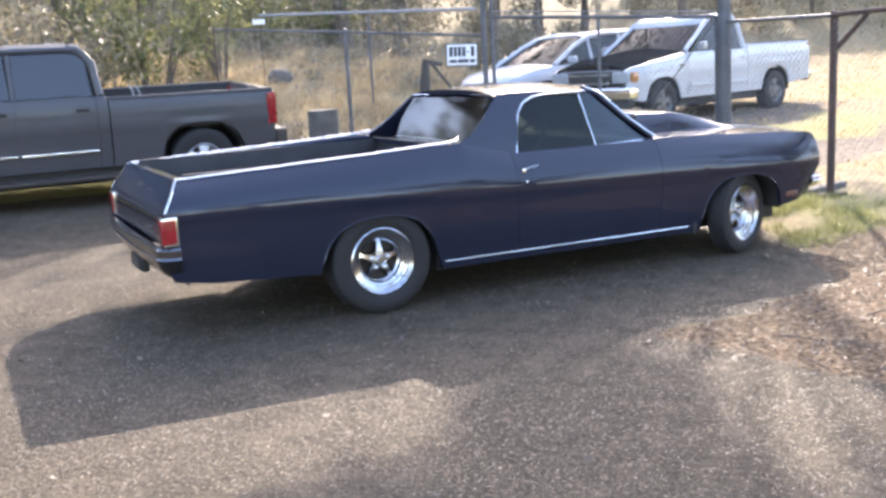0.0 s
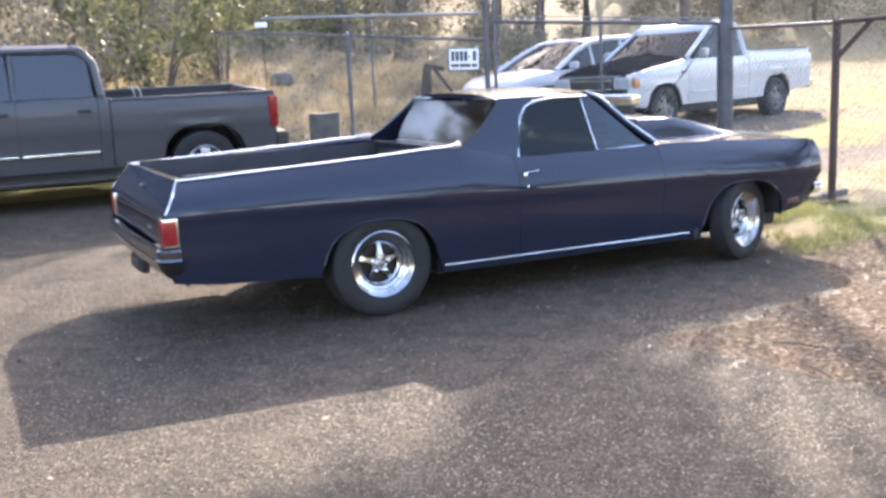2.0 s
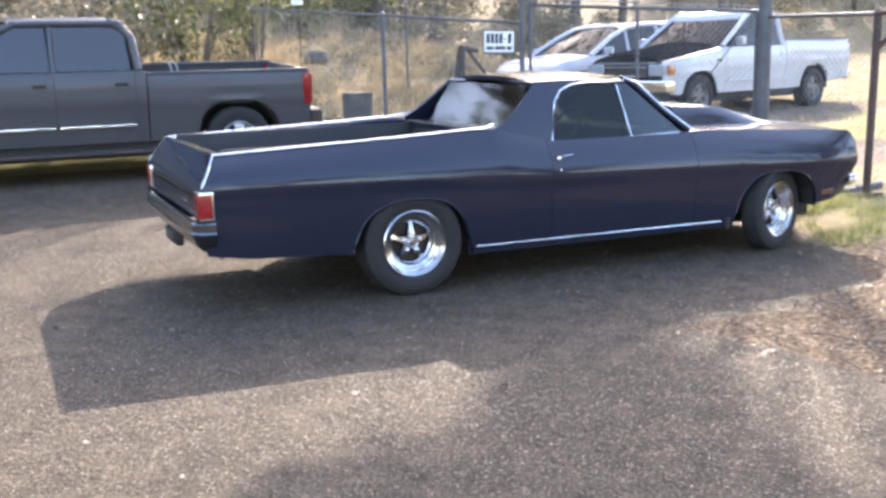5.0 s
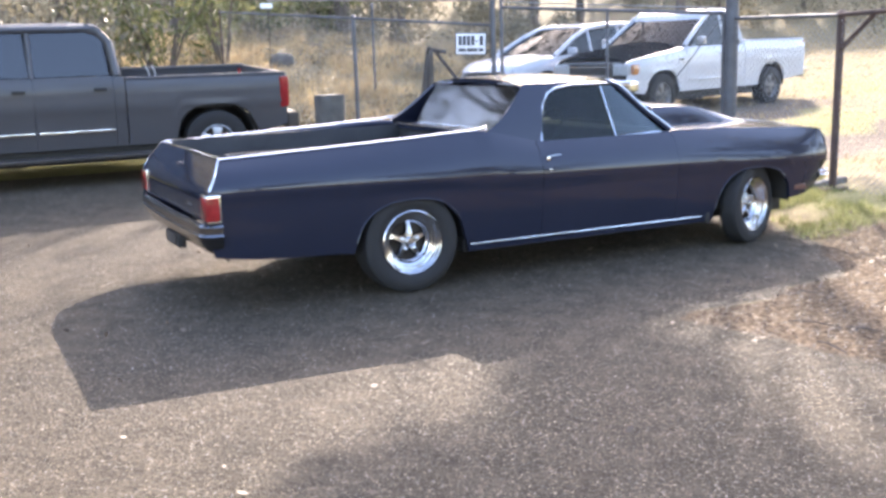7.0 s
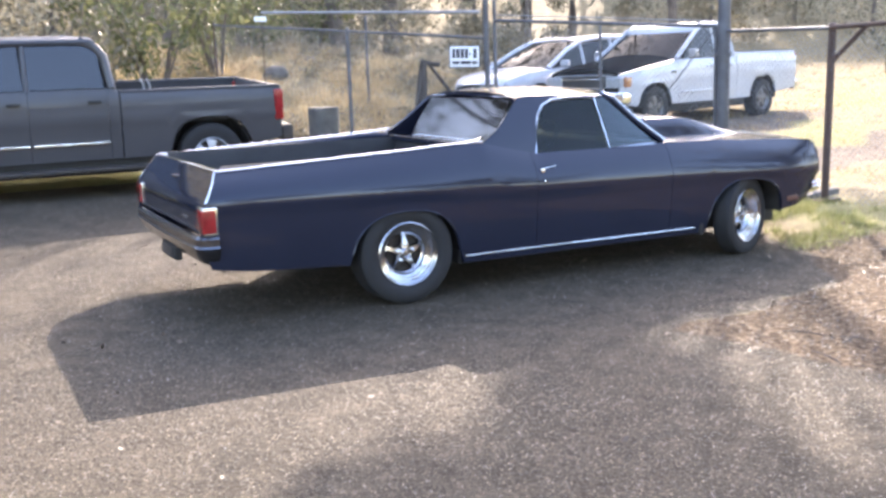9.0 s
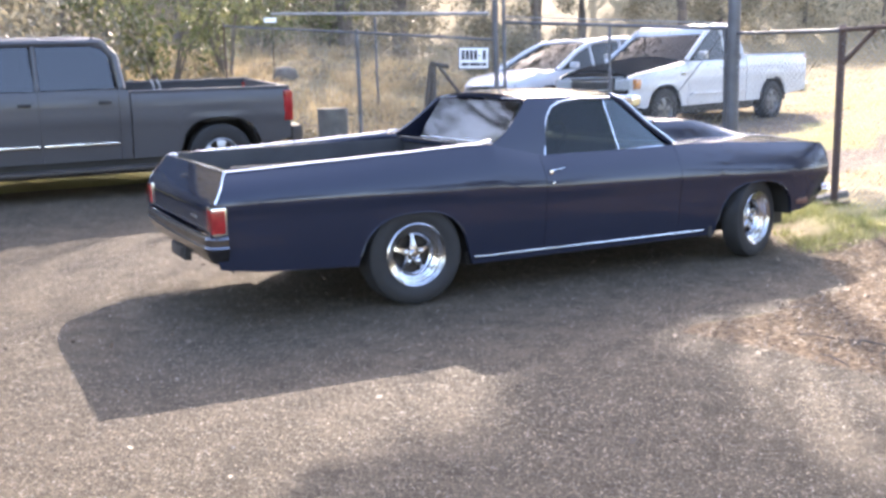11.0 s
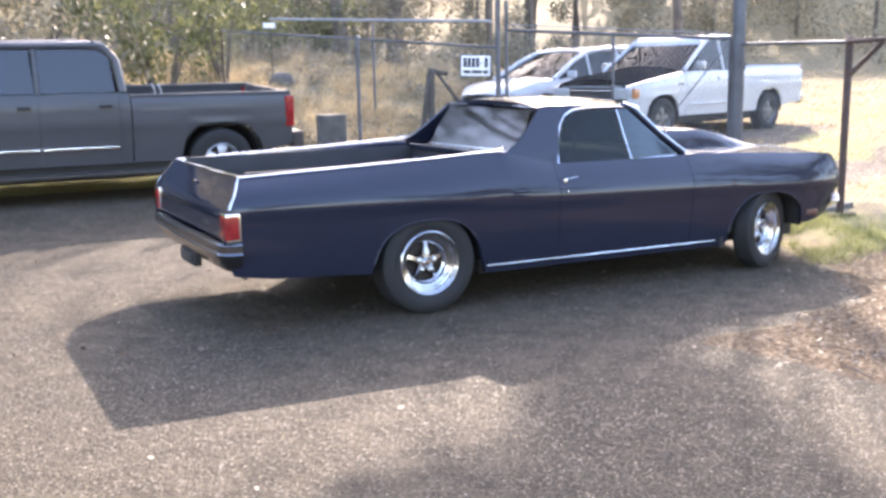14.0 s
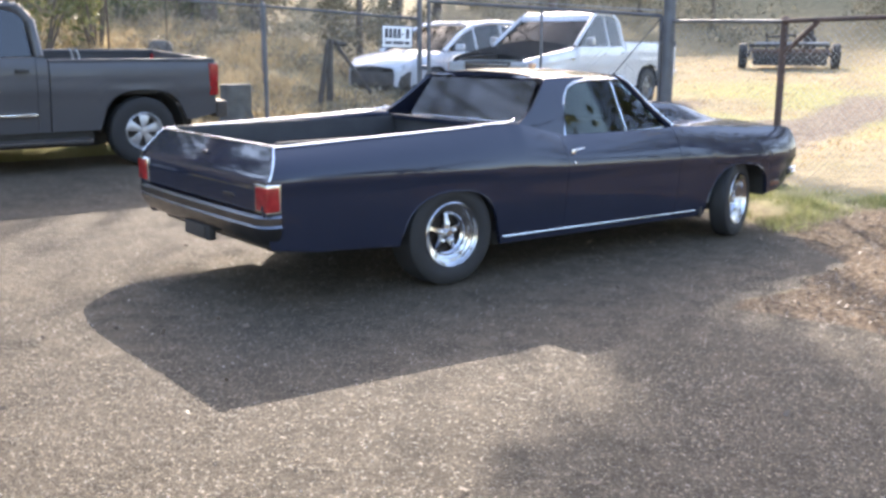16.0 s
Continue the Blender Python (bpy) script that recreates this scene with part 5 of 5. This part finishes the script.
def leaves(centres, radii, count, size, seed, droop=0.0):
    """Leaf quads spread through clumps."""
    g = np.random.default_rng(seed)
    centres, radii = np.asarray(centres), np.asarray(radii)
    pick = g.integers(0, len(centres), count)
    d = g.normal(size=(count, 3))
    d /= np.linalg.norm(d, axis=1)[:, None]
    p = centres[pick] + d * (radii[pick] * g.random(count) ** 0.45)[:, None]
    u = g.normal(size=(count, 3))
    u[:, 2] -= droop
    u /= np.linalg.norm(u, axis=1)[:, None]
    v = np.cross(u, g.normal(size=(count, 3)))
    v /= np.linalg.norm(v, axis=1)[:, None]
    s = size * (0.6 + 0.8 * g.random(count))[:, None]
    u, v = u * s, v * s * 0.42
    return np.stack([p - u, p + v * 0.9, p + u, p - v * 0.9], 1)


def build_tree(x, y, tall, girth, crown, count, size, seed, material, label, base=0.4, clumps=14, lean=(0, 0), name="tree", category="tree", shade_limbs=()):
    """A tapered trunk with branches and a crown of loose leaf clumps; extra clumps can be added for shade."""
    g = np.random.default_rng(seed)
    z = ground_z(x, y)
    t = thing(name, label, category, Matrix.Translation((x, y, z)))
    bm = bmesh.new()
    pts = [(lean[0] * k / 6 * tall + 0.05 * tall * 0.3 * math.sin(k + seed), lean[1] * k / 6 * tall + 0.04 * tall * 0.3 * math.cos(1.7 * k + seed), -0.1 + tall * 0.88 * k / 6) for k in range(7)]
    tube(pts, 0, 9, bm, [girth * (1.25 if k == 0 else 1 - 0.13 * k) for k in range(7)])
    centres, radii = [], []
    for k in range(clumps):
        h = base + (1 - base) * (k + g.random()) / clumps
        i = min(5, int(h * 6 * 0.85))
        root = Vector(pts[i])
        a = g.random() * 6.283
        reach = crown * (0.35 + 0.65 * g.random()) * (1.15 - 0.6 * abs(h - 0.62))
        tip = Vector((root.x + reach * math.cos(a), root.y + reach * math.sin(a), tall * h))
        midp = root.lerp(tip, 0.5) + Vector((0, 0, -0.08 * reach))
        tube([root, midp, tip], 0, 6, bm, [girth * 0.40, girth * 0.24, girth * 0.07])
        centres += [tip, tip.lerp(root, 0.35)]
        radii += [crown * 0.36, crown * 0.26]
    quads = [leaves(centres, radii, count, size, seed)]
    for k, (dx, dy, dz, r) in enumerate(shade_limbs):
        root, tip = Vector(pts[4]), Vector((dx, dy, dz))
        tube([root, root.lerp(tip, 0.5) + Vector((0, 0, 0.15)), tip], 0, 6, bm, [girth * 0.35, girth * 0.2, girth * 0.06])
        quads.append(leaves([tip, tip + Vector((0.3 * r, -0.2 * r, 0.2))], [r, r * 0.7], int(900 * r * r), size, seed + 200 + k))
    part("trunk", bm, M_BARK, t)
    c = new("crown", scatter("crown", np.concatenate(quads), material))
    c.parent = t
    return t


def build_shrub(x, y, tall, wide, count, size, seed, material, label):
    g = np.random.default_rng(seed)
    t = thing("shrub", label, "shrub", Matrix.Translation((x, y, ground_z(x, y))), group="brush on the bank")
    bm = bmesh.new()
    centres, radii = [], []
    for k in range(9):
        a, r = g.random() * 6.283, wide * (0.3 + 0.5 * g.random())
        tip = (r * math.cos(a), r * math.sin(a), tall * (0.45 + 0.55 * g.random()))
        tube([(0.1 * math.cos(a), 0.1 * math.sin(a), -0.05), (tip[0] * 0.4, tip[1] * 0.4, tip[2] * 0.5), tip], 0, 5, bm, [0.03, 0.02, 0.006])
        centres.append(tip)
        radii.append(wide * 0.42)
        centres.append((tip[0] * 0.6, tip[1] * 0.6, tip[2] * 0.55))
        radii.append(wide * 0.36)
    part("stem", bm, M_BARK, t)
    c = new("foliage", scatter("foliage", leaves(centres, radii, count, size, seed + 50, 0.5), material))
    c.parent = t
    return t


# trees whose trunks stand in view on the bank
build_tree(10.6, 23.0, 14, 0.28, 3.4, 1800, 0.16, 11, M_LEAF_DARK, "tall oak with a stout trunk on the bank", 0.72, 14)
build_tree(14.2, 21.4, 12, 0.20, 3.6, 1800, 0.16, 12, M_LEAF_DARK, "tall slender oak behind the parked vehicles", 0.66, 16)
build_tree(17.5, 24.0, 12, 0.18, 3.6, 1600, 0.17, 13, M_LEAF_DARK, "tall slender oak behind the parked vehicles", 0.66, 14)
# extra clumps above view, placed to throw shade on the drive and fence corner
build_tree(13.0, 13.4, 15, 0.13, 2.4, 500, 0.15, 14, M_LEAF_DARK, "tall oak that shades the drive", 0.78, 14, shade_limbs=((-1.60, -1.16, 10.7, 0.45), (-2.25, -1.06, 10.7, 0.45), (-0.95, 0.64, 10.7, 0.28), (-1.3, -3.9, 5.7, 0.60), (-1.0, -4.4, 5.9, 0.45), (-1.20, 0.54, 10.7, 0.40), (-1.13, 0.14, 10.7, 0.45), (-1.53, 0.04, 10.7, 0.45), (-1.60, -0.41, 10.7, 0.40), (-2.10, -0.21, 10.7, 0.40), (-2.60, 0.04, 10.7, 0.33), (-1.85, -0.86, 10.7, 0.50), (-2.45, -0.46, 10.7, 0.36), (-1.30, 0.69, 10.7, 0.30)))
build_tree(7.4, 20.2, 15.5, 0.20, 2.4, 800, 0.15, 15, M_LEAF_DARK, "tall oak that shades the drive", 0.78, 14)
# oaks whose crowns, above view, are added to darken tailgate and glass reflections
for k, (tx, ty) in enumerate(((-6.5, 16), (-3, 19.5), (0.5, 22), (-11, 11), (-14, 4.5), (4.5, 25), (-9, 18))):
    build_tree(tx, ty, 14 + (k % 3) * 1.3, 0.22, 4.3, 2600, 0.13, 50 + k, M_LEAF_DARK, "oak beyond the black truck, crown added above view to darken reflections", 0.54, 22)
# tall woods up the slope: only trunks show, the crowns stand above
g1 = np.random.default_rng(21)
for k in range(18):
    ta, td = math.radians(-16 + 4.6 * k + g1.uniform(-1.5, 1.5)), g1.uniform(50, 74)
    td = td + 20 if 12 <= k <= 14 else td
    build_tree(-2.4 + td * math.sin(ta), -5.9 + td * math.cos(ta), g1.uniform(11, 14), g1.uniform(0.18, 0.28), 5.0, 2400, 0.36, 120 + k, M_LEAF_DARK, "tall oak with a bare lower trunk on the far slope", 0.34, 15)
g2 = np.random.default_rng(33)
for k in range(5):
    ta, td = math.radians(24 + 7.5 * k + g2.uniform(-1.2, 1.2)), g2.uniform(39, 48)
    td = td + 24 if k >= 2 else td
    build_tree(-2.4 + td * math.sin(ta), -5.9 + td * math.cos(ta), g2.uniform(11, 14), g2.uniform(0.15, 0.24), 3.6, 1100, 0.24, 160 + k, M_LEAF_DARK, "tall oak with a bare lower trunk on the far slope", 0.42, 14)
# unseen trees across the drive and to the right, added for the coupe's reflections
for k, (tx, ty) in enumerate(((-9, -16), (-3, -19), (4, -18), (10, -15), (-15, -10), (-16, 0), (12, -6), (17, -3))):
    build_tree(tx, ty, 9 + (k % 3) * 1.5, 0.2, 3.6, 2200, 0.18, 30 + k, M_LEAF, "unseen broad oak added for reflections", 0.25, 14)

SHRUBS = [(1.2, 13.4, 2.9, 1.5, 1700, 0.075), (-0.6, 12.6, 2.6, 1.4, 1500, 0.075), (2.9, 15.2, 2.6, 1.3, 1500, 0.07), (-2.6, 13.0, 2.6, 1.5, 1200, 0.075), (4.9, 19.5, 1.9, 1.3, 1200, 0.07), (7.0, 20.5, 1.8, 1.4, 1200, 0.07), (-5.0, 14.5, 3.0, 1.7, 1200, 0.08), (1.0, 19.0, 3.2, 1.8, 1500, 0.085), (6.0, 26.0, 2.4, 1.8, 1200, 0.09)]
for k, (sx, sy, sh, sw, sn, sz) in enumerate(SHRUBS):
    if sx < -0.5:
        build_shrub(sx, sy, sh * 0.7, sw, sn, sz, 60 + k, M_BRUSH, "dry brown brush on the shaded bank")
    else:
        build_shrub(sx, sy, sh, sw, sn, sz, 60 + k, M_LEAF, "leafy olive-green shrub lit from behind on the bank")


def far_woods():
    """Low scrub and woods on the slopes past the yard, as one thing."""
    g = np.random.default_rng(9)
    qs, trunks = [], bmesh.new()
    for k in range(250):
        a = math.radians(g.uniform(-42, 88))
        d = g.uniform(27, 75)
        x, y = -2.4 + d * math.sin(a), -5.9 + d * math.cos(a)
        if y < 12 or (a > math.radians(35) and d < 40):
            continue
        z = ground_z(x, y)
        h, w = g.uniform(1.2, 4.5), g.uniform(0.9, 2.4)
        cs = [(x + g.normal() * w * 0.6, y + g.normal() * w * 0.6, z + h * g.uniform(0.2, 1.0)) for _ in range(5)]
        qs.append(leaves(cs, [w * 0.5] * 5, 1400, 0.075, 900 + k))
        if k % 3 == 0:
            tube([(x, y, z - 0.1), (x + 0.1, y, z + h * 1.6)], 0, 6, trunks, [0.10, 0.05])
    ob = new("far_woods", scatter("far_woods", np.concatenate(qs), M_BRUSH))
    tagged(ob, "dry scrub and thin woods on the far slope", "woods", kind="stuff")
    t = solo("far_trunks", trunks, M_BARK, "thin bare trunks among the far scrub", "woods", kind="stuff")


far_woods()

# ---------------------------------------------------------------- grass, leaves, gravel


def blades(xs, ys, tall, wide, seed, bend=0.5):
    g = np.random.default_rng(seed)
    n = len(xs)
    z = height(xs, ys)
    base = np.stack([xs, ys, z - 0.01], -1)
    a = g.random(n) * 6.283
    side = np.stack([np.cos(a), np.sin(a), np.zeros(n)], -1) * (wide * (0.6 + 0.8 * g.random(n)))[:, None]
    h = tall * (0.5 + g.random(n))
    lean = np.stack([g.normal(size=n), g.normal(size=n), np.zeros(n)], -1) * (bend * h)[:, None]
    tip = base + lean + np.stack([np.zeros(n), np.zeros(n), h], -1)
    return np.stack([base - side, base + side, tip], 1)


def tufts(n, x0, x1, y0, y1, per, spread, keep, seed):
    g = np.random.default_rng(seed)
    cx, cy = g.uniform(x0, x1, n), g.uniform(y0, y1, n)
    ok = keep(cx, cy)
    cx, cy = cx[ok], cy[ok]
    return (np.repeat(cx, per) + g.normal(size=len(cx) * per) * spread, np.repeat(cy, per) + g.normal(size=len(cy) * per) * spread)


def off_edge(x, y):
    return x - edge_x(y)


gx, gy = tufts(1500, 3.3, 5.7, -0.15, 2.3, 14, 0.05, lambda x, y: (off_edge(x, y) > 0.12) & (wave(x, y, 1.6) > np.where(y > 0.5, -0.22, 0.12)) & (x + 0.5 * y < 5.6), 71)
tagged(new("green_grass", scatter("green_grass", blades(gx, gy, 0.07, 0.004, 72), M_GREEN)), "short green grass with dry tips by the fence", "grass", kind="stuff")
def bank(x, y):
    return (y > 8.4) & (x < 8.4)


def patchy(x, y):
    return bank(x, y) & (wave(x, y, 0.55) + 0.35 * wave(x, y, 1.7) > -0.02)


gx, gy = tufts(4200, -6, 9, 8.2, 20, 12, 0.14, bank, 73)
short = blades(gx, gy, 0.10, 0.010, 74, 0.9)
gx, gy = tufts(3400, -6, 9, 8.2, 20, 15, 0.09, patchy, 77)
tagged(new("dry_grass", scatter("dry_grass", np.concatenate([short, blades(gx, gy, 0.26, 0.008, 78, 0.55)]), M_STRAW)), "tall dry straw-coloured grass on the bank", "grass", kind="stuff")
gx, gy = tufts(1700, -6, 10, 9.2, 22, 16, 0.16, lambda x, y: bank(x, y) & (wave(x, y, 0.5) + 0.4 * wave(x, y, 1.9) < 0.08), 79)
tagged(new("low_brush", scatter("low_brush", leaves(np.stack([gx, gy, height(gx, gy) + 0.14], -1), np.full(len(gx), 0.14), len(gx) * 2, 0.05, 80), M_BRUSH)), "low brown brush scattered over the bank", "brush", kind="stuff")
gx, gy = tufts(5200, 4, 32, 2, 26, 9, 0.12, lambda x, y: (off_edge(x, y) > 0.5) & ((x > 8) | (y < 8.6)) & (np.abs((x - 8.0) * -0.305 + (y - 4.1) * 0.952) > 0.7), 75)
tagged(new("field_grass", scatter("field_grass", blades(gx, gy, 0.06, 0.009, 76, 0.8), M_STRAW)), "short sun-bleached field grass", "grass", kind="stuff")


def litter_leaves(n, xs, ys, size, seed):
    g = np.random.default_rng(seed)
    z = height(xs, ys) + 0.012 + 0.02 * g.random(n)
    p = np.stack([xs, ys, z], -1)
    a = g.random(n) * 6.283
    s = size * (0.5 + g.random(n))
    u = np.stack([np.cos(a), np.sin(a), g.normal(size=n) * 0.35], -1) * s[:, None]
    v = np.stack([-np.sin(a), np.cos(a), g.normal(size=n) * 0.45], -1) * (s * 0.45)[:, None]
    return np.stack([p - u, p + v, p + u, p - v], 1)


g0 = np.random.default_rng(80)
lx, ly = g0.uniform(0.6, 4.8, 22000), g0.uniform(-4.6, 0.25, 22000)
ok = (off_edge(lx, ly) + g0.normal(size=22000) * 0.18 > 0.05) & (g0.random(22000) < np.clip(0.85 - 0.25 * off_edge(lx, ly), 0.15, 1))
lx, ly = lx[ok], ly[ok]
tagged(new("leaf_litter", scatter("leaf_litter", np.concatenate([litter_leaves(len(lx), lx, ly, 0.010, 81), litter_leaves(len(lx[::7]), lx[::7] + 0.02, ly[::7], 0.015, 84)]), M_LITTER)), "brown fallen leaves and bark chips at the edge of the drive", "leaf litter", kind="stuff")
lx, ly = g0.uniform(-5, 3, 260), g0.uniform(-5.2, 4, 260)
tagged(new("stray_leaves", scatter("stray_leaves", litter_leaves(260, lx, ly, 0.02, 82), M_LITTER)), "single fallen leaves strewn on the asphalt", "leaf litter", kind="stuff")


def pebbles(n, seed):
    g = np.random.default_rng(seed)
    x, y = g.uniform(-5.5, 2.6, n), g.uniform(-5.3, 3.5, n)
    s = 0.002 + 0.005 * g.random(n) ** 4
    z = height(x, y)
    p = np.stack([x, y, z + s * 0.35], -1)
    a = g.random(n) * 6.283
    q = []
    for k in range(3):
        b = a + 2.094 * k
        q.append(p + np.stack([np.cos(b) * s, np.sin(b) * s, -0.5 * s], -1))
    top = p + np.stack([g.normal(size=n) * 0.3 * s, g.normal(size=n) * 0.3 * s, 0.8 * s], -1)
    return np.concatenate([np.stack([q[0], q[1], top], 1), np.stack([q[1], q[2], top], 1), np.stack([q[2], q[0], top], 1)])


tagged(new("loose_gravel", scatter("loose_gravel", pebbles(11000, 83), M_STONE)), "fine loose gravel on the worn asphalt", "gravel", kind="stuff")

twig = bmesh.new()
for k in range(60):
    a = g0.random() * 6.283
    x, y = g0.uniform(1.2, 4.2), g0.uniform(-3.6, -0.2)
    if off_edge(x, y) < 0.1:
        continue
    n = g0.uniform(0.08, 0.35)
    z = ground_z(x, y) + 0.015
    tube([(x, y, z), (x + n * 0.5 * math.cos(a), y + n * 0.5 * math.sin(a), z + 0.02), (x + n * math.cos(a + 0.2), y + n * math.sin(a + 0.2), z)], 0.004, 5, twig)
solo("twigs", twig, M_BARK, "fallen twigs lying in the leaf litter", "twigs", kind="stuff")
